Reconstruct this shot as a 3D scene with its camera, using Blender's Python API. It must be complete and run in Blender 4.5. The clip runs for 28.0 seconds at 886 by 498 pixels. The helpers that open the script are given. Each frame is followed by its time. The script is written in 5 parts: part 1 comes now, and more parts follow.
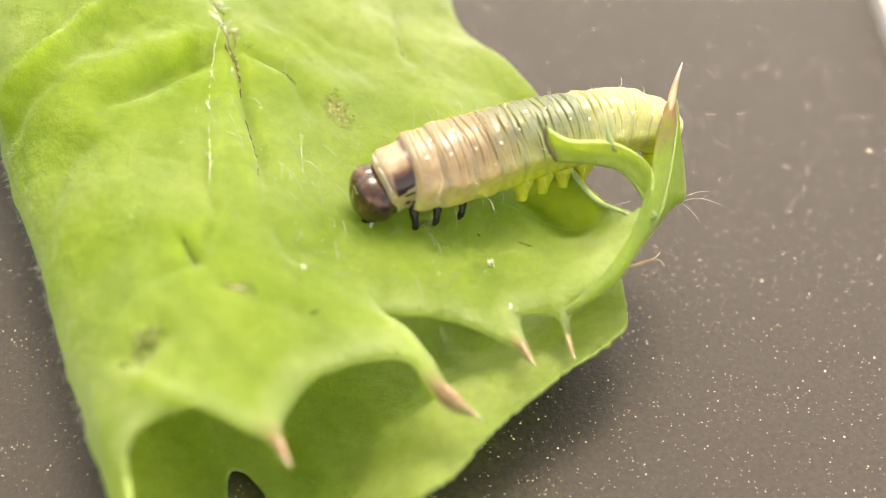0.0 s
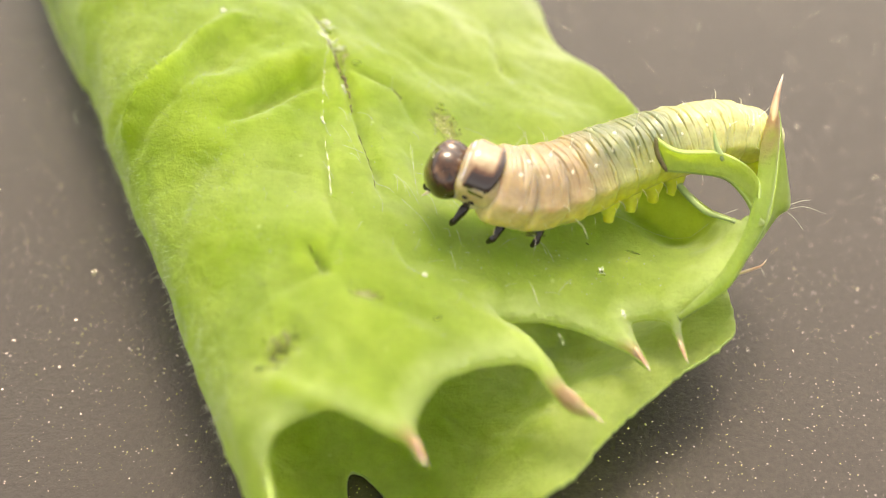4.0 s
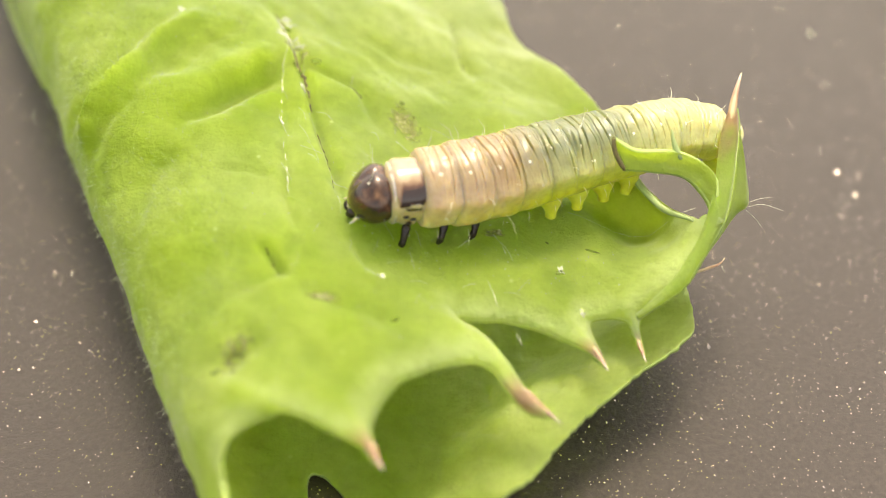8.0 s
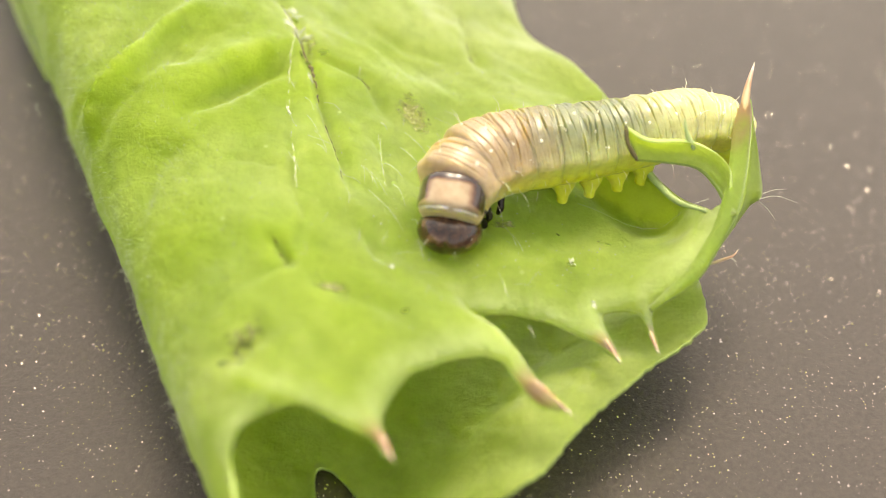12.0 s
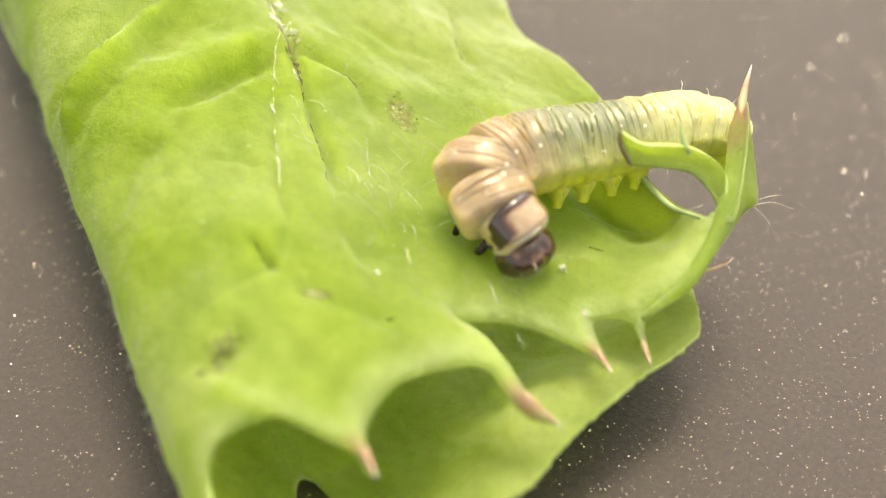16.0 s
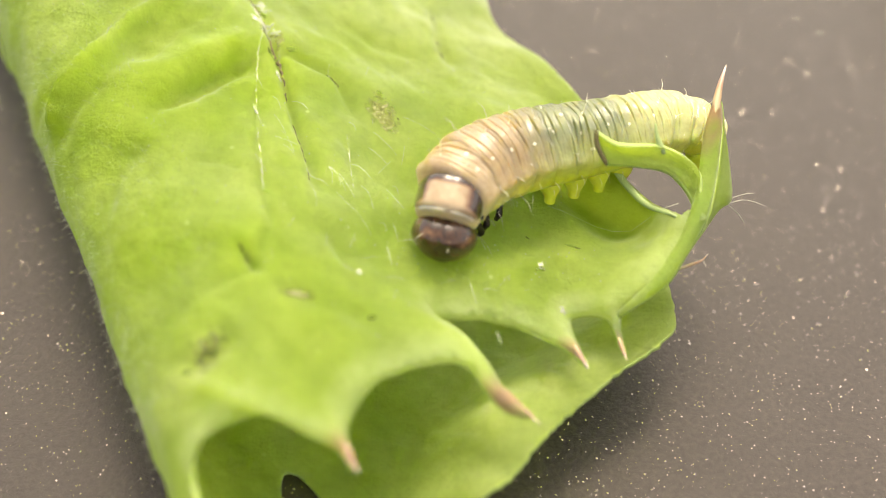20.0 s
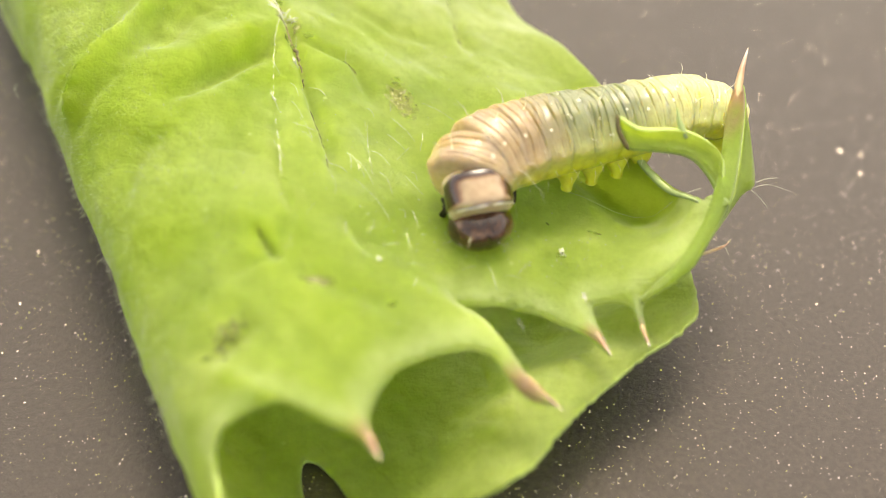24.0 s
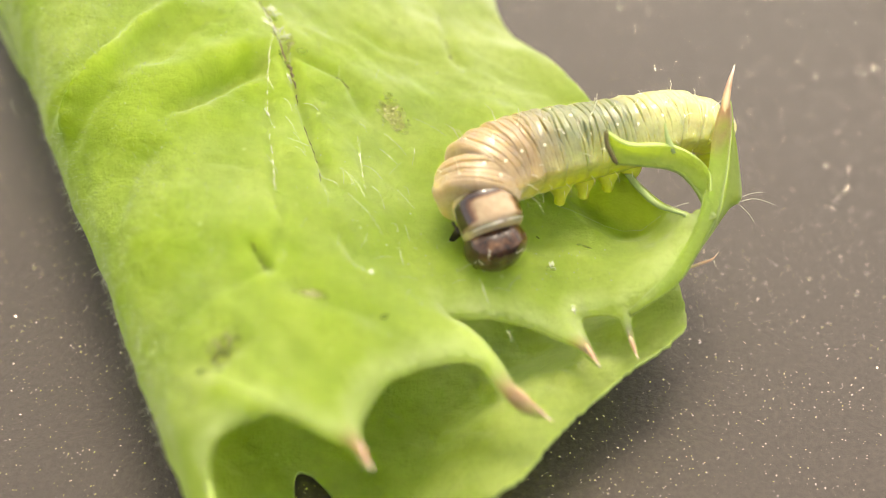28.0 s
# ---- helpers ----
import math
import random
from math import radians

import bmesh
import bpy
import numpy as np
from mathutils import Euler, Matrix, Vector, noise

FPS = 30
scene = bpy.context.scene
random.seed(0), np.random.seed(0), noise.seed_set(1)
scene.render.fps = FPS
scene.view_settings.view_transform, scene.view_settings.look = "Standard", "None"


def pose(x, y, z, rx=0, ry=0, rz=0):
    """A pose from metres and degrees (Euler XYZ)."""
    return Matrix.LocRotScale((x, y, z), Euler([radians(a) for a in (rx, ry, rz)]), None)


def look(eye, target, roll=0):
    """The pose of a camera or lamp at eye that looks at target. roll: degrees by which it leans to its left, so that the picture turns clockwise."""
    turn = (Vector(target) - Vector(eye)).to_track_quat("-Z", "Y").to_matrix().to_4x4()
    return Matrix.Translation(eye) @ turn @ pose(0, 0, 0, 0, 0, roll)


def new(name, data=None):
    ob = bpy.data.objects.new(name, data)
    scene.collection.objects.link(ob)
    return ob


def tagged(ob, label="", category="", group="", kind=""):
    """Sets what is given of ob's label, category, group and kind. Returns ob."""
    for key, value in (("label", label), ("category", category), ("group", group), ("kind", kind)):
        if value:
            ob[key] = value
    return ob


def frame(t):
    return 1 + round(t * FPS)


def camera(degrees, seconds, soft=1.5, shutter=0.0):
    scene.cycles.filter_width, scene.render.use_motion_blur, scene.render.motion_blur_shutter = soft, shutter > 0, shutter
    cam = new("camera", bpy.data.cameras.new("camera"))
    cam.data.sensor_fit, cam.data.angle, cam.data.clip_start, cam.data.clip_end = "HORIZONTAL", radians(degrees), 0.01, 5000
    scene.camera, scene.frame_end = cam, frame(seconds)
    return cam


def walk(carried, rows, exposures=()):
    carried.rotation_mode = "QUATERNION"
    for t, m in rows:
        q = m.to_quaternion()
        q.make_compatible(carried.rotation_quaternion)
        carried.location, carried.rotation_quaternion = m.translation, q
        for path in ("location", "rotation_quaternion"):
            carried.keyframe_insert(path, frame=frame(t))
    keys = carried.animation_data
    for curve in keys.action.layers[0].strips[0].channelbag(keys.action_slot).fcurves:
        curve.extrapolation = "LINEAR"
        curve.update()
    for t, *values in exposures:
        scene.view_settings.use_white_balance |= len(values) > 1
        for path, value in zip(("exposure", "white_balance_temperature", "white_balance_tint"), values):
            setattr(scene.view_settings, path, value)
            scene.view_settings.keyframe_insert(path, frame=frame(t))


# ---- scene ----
MM = 0.001


def spot(x, y, z):
    """A place given in millimetres."""
    return Vector((x * MM, y * MM, z * MM))


cam = camera(45, 28.0, soft=0.8)
PATH = [
    (0, (0.00284, -0.03312, 0.04216), (0.00322, 0.00207, 0.00664), 0.87),
    (0.5, (0.00284, -0.03344, 0.04204), (0.00327, 0.00219, 0.00696), 1.04),
    (1, (0.00253, -0.03311, 0.04152), (0.00287, 0.00254, 0.00647), 0.92),
    (1.5, (0.00164, -0.03242, 0.04170), (0.00139, 0.00337, 0.00679), 0.30),
    (2, (-0.00075, -0.03067, 0.03999), (-0.00226, 0.00610, 0.00614), -1.51),
    (2.5, (-0.00048, -0.03217, 0.04030), (-0.00155, 0.00308, 0.00486), -0.75),
    (3, (0.00022, -0.03507, 0.04241), (-0.00073, 0.00041, 0.00719), -0.53),
    (3.5, (-0.00029, -0.03470, 0.04290), (-0.00128, 0.00121, 0.00811), -0.84),
    (5.5, (-0.00152, -0.03443, 0.04184), (-0.00285, 0.00128, 0.00687), -1.51),
    (6, (-0.00132, -0.03437, 0.04313), (-0.00252, 0.00149, 0.00830), -1.43),
    (6.5, (-0.00089, -0.03339, 0.04383), (-0.00168, 0.00279, 0.00933), -1.06),
    (7, (-0.00004, -0.03405, 0.04266), (-0.00024, 0.00135, 0.00735), -0.35),
    (7.5, (0.00056, -0.03410, 0.04281), (0.00068, 0.00120, 0.00741), -0.14),
    (8, (0.00014, -0.03409, 0.04305), (-0.00010, 0.00142, 0.00785), -0.53),
    (8.5, (-0.00041, -0.03451, 0.04378), (-0.00101, 0.00199, 0.00961), -0.77),
    (9, (-0.00035, -0.03427, 0.04339), (-0.00055, 0.00193, 0.00890), -0.31),
    (9.5, (0.00005, -0.03496, 0.04233), (0.00003, 0.00107, 0.00766), 0.04),
    (10, (-0.00001, -0.03422, 0.04253), (-0.00017, 0.00165, 0.00770), -0.21),
    (10.5, (0.00014, -0.03428, 0.04226), (-0.00007, 0.00142, 0.00724), -0.35),
    (11, (-0.00001, -0.03406, 0.04215), (-0.00034, 0.00167, 0.00717), -0.54),
    (11.5, (-0.00023, -0.03423, 0.04201), (-0.00055, 0.00148, 0.00702), -0.46),
    (12, (-0.00034, -0.03408, 0.04208), (-0.00055, 0.00163, 0.00708), -0.42),
    (12.5, (-0.00017, -0.03444, 0.04215), (-0.00022, 0.00105, 0.00693), -0.29),
    (14.5, (-0.00069, -0.03413, 0.04220), (-0.00050, 0.00126, 0.00688), 0.30),
    (15, (-0.00056, -0.03363, 0.04232), (-0.00026, 0.00168, 0.00692), 0.56),
    (15.5, (-0.00074, -0.03470, 0.04161), (-0.00044, 0.00062, 0.00622), 0.60),
    (16, (-0.00033, -0.03253, 0.04169), (0.00003, 0.00275, 0.00625), 0.79),
    (16.5, (-0.00092, -0.03334, 0.04135), (-0.00088, 0.00151, 0.00550), 0.14),
    (17, (0.00009, -0.03106, 0.04093), (-0.00041, 0.00469, 0.00598), -0.54),
    (17.5, (0.00078, -0.03078, 0.04106), (0.00083, 0.00545, 0.00660), -0.60),
    (18, (0.00056, -0.03126, 0.04173), (0.00027, 0.00510, 0.00741), -1.05),
    (18.5, (-0.00030, -0.03267, 0.04277), (-0.00006, 0.00232, 0.00705), 0.58),
    (19, (0.00007, -0.03308, 0.04306), (0.00095, 0.00169, 0.00714), 1.09),
    (19.5, (0.00008, -0.03324, 0.04268), (0.00088, 0.00128, 0.00652), 1.02),
    (20, (0.00004, -0.03280, 0.04280), (0.00092, 0.00200, 0.00691), 1.14),
    (20.5, (-0.00013, -0.03285, 0.04294), (0.00040, 0.00186, 0.00696), 0.77),
    (21, (-0.00006, -0.03312, 0.04263), (0.00053, 0.00126, 0.00633), 0.90),
    (21.5, (0.00002, -0.03274, 0.04240), (0.00033, 0.00190, 0.00634), 0.33),
    (23.5, (-0.00013, -0.03252, 0.04222), (0.00021, 0.00207, 0.00612), 0.22),
    (24, (-0.00038, -0.03275, 0.04224), (0.00001, 0.00186, 0.00616), 0.31),
    (24.5, (-0.00061, -0.03289, 0.04270), (-0.00039, 0.00174, 0.00663), 0.08),
    (25, (-0.00043, -0.03282, 0.04218), (-0.00001, 0.00149, 0.00581), 0.25),
    (25.5, (-0.00028, -0.03205, 0.04226), (-0.00005, 0.00259, 0.00620), -0.02),
    (26, (-0.00001, -0.03281, 0.04221), (0.00028, 0.00171, 0.00603), 0.08),
    (26.5, (0.00003, -0.03262, 0.04270), (0.00048, 0.00203, 0.00666), 0.29),
    (27, (0.00011, -0.03319, 0.04264), (0.00069, 0.00141, 0.00655), 0.47),
    (27.5, (-0.00016, -0.03294, 0.04274), (0.00057, 0.00199, 0.00697), 0.72),
    (28, (-0.00021, -0.03317, 0.04277), (0.00040, 0.00184, 0.00708), 0.54),
]
walk(cam, [(t, look(eye, target, roll)) for t, eye, target, roll in PATH], [(0.0, 1.76, 8250, 8), (28.0, 1.76, 8250, 8)])
cam.data.dof.use_dof = True
cam.data.dof.focus_distance = 0.0515
cam.data.dof.aperture_fstop = 25.0

# ---- sky and sun ----
SUN_UP, SUN_ROUND = radians(69), radians(10)   # height, and turn from north (+y) to east (+x)
world = bpy.data.worlds.new("sky")
scene.world = world
world.use_nodes = True
wn = world.node_tree
sky = wn.nodes.new("ShaderNodeTexSky")
sky.sky_type = "NISHITA"
sky.sun_disc = False
sky.sun_elevation, sky.sun_rotation = SUN_UP, SUN_ROUND
sky.dust_density = 4.0
sky.air_density = 0.6
wn.nodes["Background"].inputs["Strength"].default_value = 0.15
grey = wn.nodes.new("ShaderNodeHueSaturation")     # a hazy, nearly white sky
grey.inputs["Saturation"].default_value = 0.45
wn.links.new(sky.outputs["Color"], grey.inputs["Color"])
wn.links.new(grey.outputs["Color"], wn.nodes["Background"].inputs["Color"])
sun_data = bpy.data.lights.new("sun", "SUN")
sun_data.energy, sun_data.angle, sun_data.color = 0.62, radians(16), (1.0, 0.93, 0.83)
sun = new("sun", sun_data)
sun_way = Vector((math.sin(SUN_ROUND) * math.cos(SUN_UP), math.cos(SUN_ROUND) * math.cos(SUN_UP), math.sin(SUN_UP)))
sun.matrix_world = look(sun_way * 0.5, (0, 0, 0))


# ---- materials ----
def material(name, rough=0.5, metal=0.0):
    m = bpy.data.materials.new(name)
    m.use_nodes = True
    b = m.node_tree.nodes["Principled BSDF"]
    b.inputs["Roughness"].default_value = rough
    b.inputs["Metallic"].default_value = metal
    return m, m.node_tree, b


def node(tree, kind, **values):
    n = tree.nodes.new(kind)
    for key, value in values.items():
        n.inputs[key.replace("_", " ")].default_value = value
    return n


def link(tree, a, out, b, into):
    tree.links.new(a.outputs[out], b.inputs[into])


def mix(tree, a, b, factor, mode="MIX"):
    """A colour mix; a, b and factor are values or (node, output) pairs."""
    n = tree.nodes.new("ShaderNodeMix")
    n.data_type, n.blend_type = "RGBA", mode
    for slot, v in ((0, factor), (6, a), (7, b)):
        if isinstance(v, tuple) and hasattr(v[0], "outputs"):
            tree.links.new(v[0].outputs[v[1]], n.inputs[slot])
        elif slot == 0:
            n.inputs[0].default_value = v
        else:
            n.inputs[slot].default_value = (*v, 1)
    return (n, 2)


def ramp(tree, source, stops):
    n = tree.nodes.new("ShaderNodeValToRGB")
    e = n.color_ramp.elements
    while len(e) < len(stops):
        e.new(0.5)
    for k, (p, c) in enumerate(stops):
        e[k].position = p
        e[k].color = (*c, 1) if not isinstance(c, (int, float)) else (c, c, c, 1)
    tree.links.new(source[0].outputs[source[1]], n.inputs[0])
    return (n, 0)


def grain(tree, scale, detail=4.0, rough=0.6, space=None, out="Object"):
    co = space or tree.nodes.new("ShaderNodeTexCoord")
    n = node(tree, "ShaderNodeTexNoise", Scale=scale, Detail=detail, Roughness=rough)
    tree.links.new(co.outputs[out], n.inputs["Vector"])
    return n


def bump(tree, bsdf, source, strength, distance):
    n = node(tree, "ShaderNodeBump", Strength=strength, Distance=distance)
    tree.links.new(source[0].outputs[source[1]], n.inputs["Height"])
    tree.links.new(n.outputs["Normal"], bsdf.inputs["Normal"])
    return n


def leaf_material(name, light, deep, pale):
    m, t, b = material(name, 0.42)
    co = t.nodes.new("ShaderNodeTexCoord")
    big = grain(t, 130, 3, 0.55, co)
    fine = grain(t, 1900, 6, 0.72, co)
    vein = t.nodes.new("ShaderNodeTexVoronoi")
    vein.feature = "DISTANCE_TO_EDGE"
    vein.inputs["Scale"].default_value = 330
    add = t.nodes.new("ShaderNodeVectorMath")
    add.operation = "MULTIPLY_ADD"
    link(t, grain(t, 260, 3, 0.6, co), "Color", add, 0)
    add.inputs[1].default_value = (0.004, 0.004, 0.004)
    link(t, co, "Object", add, 2)
    t.links.new(add.outputs[0], vein.inputs["Vector"])
    lines = ramp(t, (vein, "Distance"), [(0.0, 1.0), (0.06, 0.0)])
    tone = ramp(t, (big, "Fac"), [(0.32, deep), (0.52, light), (0.74, pale)])
    wide = grain(t, 48, 4, 0.65, co)
    tone = mix(t, tone, pale, ramp(t, (wide, "Fac"), [(0.42, 0.0), (0.70, 0.6)]))
    veined = mix(t, tone, pale, lines)
    soft = mix(t, tone, veined, 0.10)
    mid = grain(t, 520, 4, 0.6, co)
    soft = mix(t, soft, ramp(t, (mid, "Fac"), [(0.34, (0.86, 0.90, 0.8)), (0.50, (1, 1, 1)), (0.70, (1.14, 1.07, 1.4))]), 0.7, "MULTIPLY")
    mottled = mix(t, soft, ramp(t, (fine, "Fac"), [(0.33, (0.70, 0.77, 0.62)), (0.64, (1.16, 1.14, 1.26))]), 1.0, "MULTIPLY")
    # thin dark wavy lines: the shade of fine creases, drawn in colour alone
    drawn_fold = grain(t, 210, 4, 0.62, co)
    where = grain(t, 90, 2, 0.5, co)
    thin = mix(t, (0, 0, 0), ramp(t, (drawn_fold, "Fac"), [(0.478, 0.0), (0.497, 1.0), (0.503, 1.0), (0.520, 0.0)]), ramp(t, (where, "Fac"), [(0.46, 0.0), (0.58, 1.0)]))
    mottled = mix(t, mottled, mix(t, mottled, (0.55, 0.66, 0.45), 1.0, "MULTIPLY"), mix(t, (0, 0, 0), thin, 0.55))
    dots = t.nodes.new("ShaderNodeTexVoronoi")
    dots.inputs["Scale"].default_value = 620
    link(t, co, "Object", dots, "Vector")
    dot = mix(t, (0, 0, 0), ramp(t, (dots, "Distance"), [(0.045, 1.0), (0.085, 0.0)]), ramp(t, (dots, "Color"), [(0.60, 0.0), (0.66, 1.0)]))
    mottled = mix(t, mottled, (0.78, 0.84, 0.52), mix(t, (0, 0, 0), dot, 0.8))
    # pale margin, whitened further for the light that the near lip catches
    rim = t.nodes.new("ShaderNodeAttribute")
    rim.attribute_name = "margin"
    cloud = node(t, "ShaderNodeMath")
    cloud.operation = "MULTIPLY"
    link(t, rim, "Fac", cloud, 0)
    link(t, mid, "Fac", cloud, 1)
    mottled = mix(t, mottled, (0.66, 0.76, 0.42), ramp(t, (cloud, 0), [(0.16, 0.0), (0.42, 0.9)]))
    point = t.nodes.new("ShaderNodeAttribute")
    point.attribute_name = "tip"
    mottled = mix(t, mottled, (0.58, 0.42, 0.29), ramp(t, (point, "Fac"), [(0.1, 0.0), (0.75, 0.9)]))
    t.links.new(mottled[0].outputs[mottled[1]], b.inputs["Base Color"])
    height = mix(t, (fine, "Fac"), lines, 0.12)
    pucker = bump(t, b, mix(t, height, (mid, "Fac"), 0.4), 0.9, 0.00030)
    b.inputs["Specular IOR Level"].default_value = 0.0
    b.inputs["Sheen Weight"].default_value = 0.1
    b.inputs["Sheen Roughness"].default_value = 0.4
    through_leaf = t.nodes.new("ShaderNodeBsdfTranslucent")
    glow = mix(t, (0.88, 1.0, 0.25), (0.75, 0.45, 0.28), (point, "Fac"))
    warm = mix(t, mix(t, mottled, glow, 0.80), ramp(t, (mid, "Fac"), [(0.3, (0.8, 0.84, 0.7)), (0.7, (1, 1, 1))]), 0.6, "MULTIPLY")
    t.links.new(warm[0].outputs[warm[1]], through_leaf.inputs["Color"])
    link(t, pucker, "Normal", through_leaf, "Normal")
    both = t.nodes.new("ShaderNodeMixShader")
    both.inputs[0].default_value = 0.77
    link(t, b, "BSDF", both, 1)
    link(t, through_leaf, "BSDF", both, 2)
    wax = t.nodes.new("ShaderNodeBsdfGlossy")
    wax.inputs["Roughness"].default_value = 0.36
    wax.inputs["Color"].default_value = (0.95, 0.97, 0.92, 1)
    skin = node(t, "ShaderNodeBump", Strength=1.0, Distance=0.00024)
    t.links.new(fine.outputs["Fac"], skin.inputs["Height"])
    link(t, skin, "Normal", wax, "Normal")
    edge = node(t, "ShaderNodeFresnel", IOR=1.5)
    gloss = node(t, "ShaderNodeMath")
    gloss.operation = "MULTIPLY"
    link(t, edge, "Fac", gloss, 0)
    amount = ramp(t, (wide, "Fac"), [(0.36, 0.3), (0.66, 1.4)])
    t.links.new(amount[0].outputs[amount[1]], gloss.inputs[1])
    most = node(t, "ShaderNodeMath")
    most.operation = "MINIMUM"
    link(t, gloss, 0, most, 0)
    most.inputs[1].default_value = 0.2
    coated = t.nodes.new("ShaderNodeMixShader")
    link(t, most, 0, coated, 0)
    link(t, both, "Shader", coated, 1)
    link(t, wax, "BSDF", coated, 2)
    link(t, coated, "Shader", t.nodes["Material Output"], "Surface")
    return m


def plain_material(name, colour, rough, spread=0.25, scale=900, relief=0.1, metal=0.0, sheen=0.5):
    m, t, b = material(name, rough, metal)
    g = grain(t, scale)
    dark = tuple(c * (1 - spread) for c in colour)
    pale = tuple(min(1, c * (1 + spread)) for c in colour)
    tone = ramp(t, (g, "Fac"), [(0.3, dark), (0.7, pale)])
    t.links.new(tone[0].outputs[tone[1]], b.inputs["Base Color"])
    b.inputs["Specular IOR Level"].default_value = sheen
    bump(t, b, (g, "Fac"), relief, 0.0001)
    return m


def skin_material():
    """Caterpillar skin: back, flank and belly by height on the segment, each shifting from the tail (0) to the neck (1)."""
    m, t, b = material("caterpillar_skin", 0.32)
    co = t.nodes.new("ShaderNodeTexCoord")
    xyz = t.nodes.new("ShaderNodeSeparateXYZ")
    link(t, co, "Object", xyz, 0)
    g = grain(t, 1100, 5, 0.65, co)
    along = t.nodes.new("ShaderNodeAttribute")
    along.attribute_name = "along"
    shift = node(t, "ShaderNodeMath")
    shift.operation = "MULTIPLY_ADD"
    link(t, g, "Fac", shift, 0)
    shift.inputs[1].default_value = 0.10
    link(t, along, "Fac", shift, 2)
    back = ramp(t, (shift, 0), [(0.10, (0.46, 0.46, 0.23)), (0.34, (0.38, 0.39, 0.19)), (0.46, (0.155, 0.185, 0.10)), (0.64, (0.155, 0.18, 0.085)), (0.78, (0.27, 0.20, 0.115)), (0.97, (0.36, 0.275, 0.175))])
    flank = ramp(t, (shift, 0), [(0.10, (0.58, 0.58, 0.22)), (0.38, (0.52, 0.54, 0.22)), (0.62, (0.48, 0.505, 0.20)), (0.80, (0.52, 0.385, 0.21)), (0.97, (0.53, 0.405, 0.25))])
    belly = ramp(t, (shift, 0), [(0.10, (0.72, 0.70, 0.12)), (0.66, (0.66, 0.68, 0.05)), (0.84, (0.74, 0.62, 0.16)), (0.97, (0.72, 0.58, 0.27))])
    wob = node(t, "ShaderNodeMath")
    wob.operation = "MULTIPLY_ADD"
    link(t, g, "Fac", wob, 0)
    wob.inputs[1].default_value = 0.0005
    link(t, xyz, "Z", wob, 2)
    level = node(t, "ShaderNodeMapRange")
    level.inputs["From Min"].default_value = -0.0012
    level.inputs["From Max"].default_value = 0.0024
    link(t, wob, 0, level, 0)
    tone = mix(t, belly, flank, ramp(t, (level, 0), [(0.26, 0.0), (0.62, 1.0)]))
    tone = mix(t, tone, back, ramp(t, (level, 0), [(0.56, 0.0), (0.86, 1.0)]))
    spots = grain(t, 3300, 3, 0.5, co)
    tone = mix(t, tone, ramp(t, (spots, "Fac"), [(0.34, (0.76, 0.72, 0.62)), (0.55, (1, 1, 1)), (0.78, (1.15, 1.13, 1.08))]), 0.5, "MULTIPLY")
    t.links.new(tone[0].outputs[tone[1]], b.inputs["Base Color"])
    b.inputs["Subsurface Weight"].default_value = 1.0
    b.inputs["Subsurface Radius"].default_value = (0.0009, 0.0007, 0.00025)
    b.inputs["Subsurface Scale"].default_value = 1.0
    b.inputs["Coat Weight"].default_value = 0.5
    b.inputs["Coat Roughness"].default_value = 0.14
    wrinkle = mix(t, (g, "Fac"), (spots, "Fac"), 0.5)
    bump(t, b, wrinkle, 0.8, 0.00012)
    return m


M_LEAF = leaf_material("leaf_green", (0.335, 0.455, 0.075), (0.255, 0.38, 0.045), (0.465, 0.56, 0.18))
M_LEAF_UNDER = leaf_material("leaf_pale_green", (0.34, 0.48, 0.08), (0.26, 0.40, 0.05), (0.46, 0.58, 0.18))


def spine_material():
    """Green at the foot, tan-pink to the tip, by the share of its length kept on the mesh."""
    m, t, b = material("spine_tan", 0.42)
    a = t.nodes.new("ShaderNodeAttribute")
    a.attribute_name = "tip"
    g = grain(t, 1800)
    wob = node(t, "ShaderNodeMath")
    wob.operation = "MULTIPLY_ADD"
    link(t, g, "Fac", wob, 0)
    wob.inputs[1].default_value = 0.3
    link(t, a, "Fac", wob, 2)
    tone = ramp(t, (wob, 0), [(0.18, (0.46, 0.40, 0.20)), (0.40, (0.42, 0.31, 0.18)), (0.68, (0.36, 0.21, 0.13)), (0.95, (0.46, 0.32, 0.24)), (1.1, (0.66, 0.57, 0.45))])
    t.links.new(tone[0].outputs[tone[1]], b.inputs["Base Color"])
    b.inputs["Subsurface Weight"].default_value = 0.3
    b.inputs["Subsurface Radius"].default_value = (0.0004, 0.0003, 0.0001)
    bump(t, b, (g, "Fac"), 0.15, 0.00008)
    return m


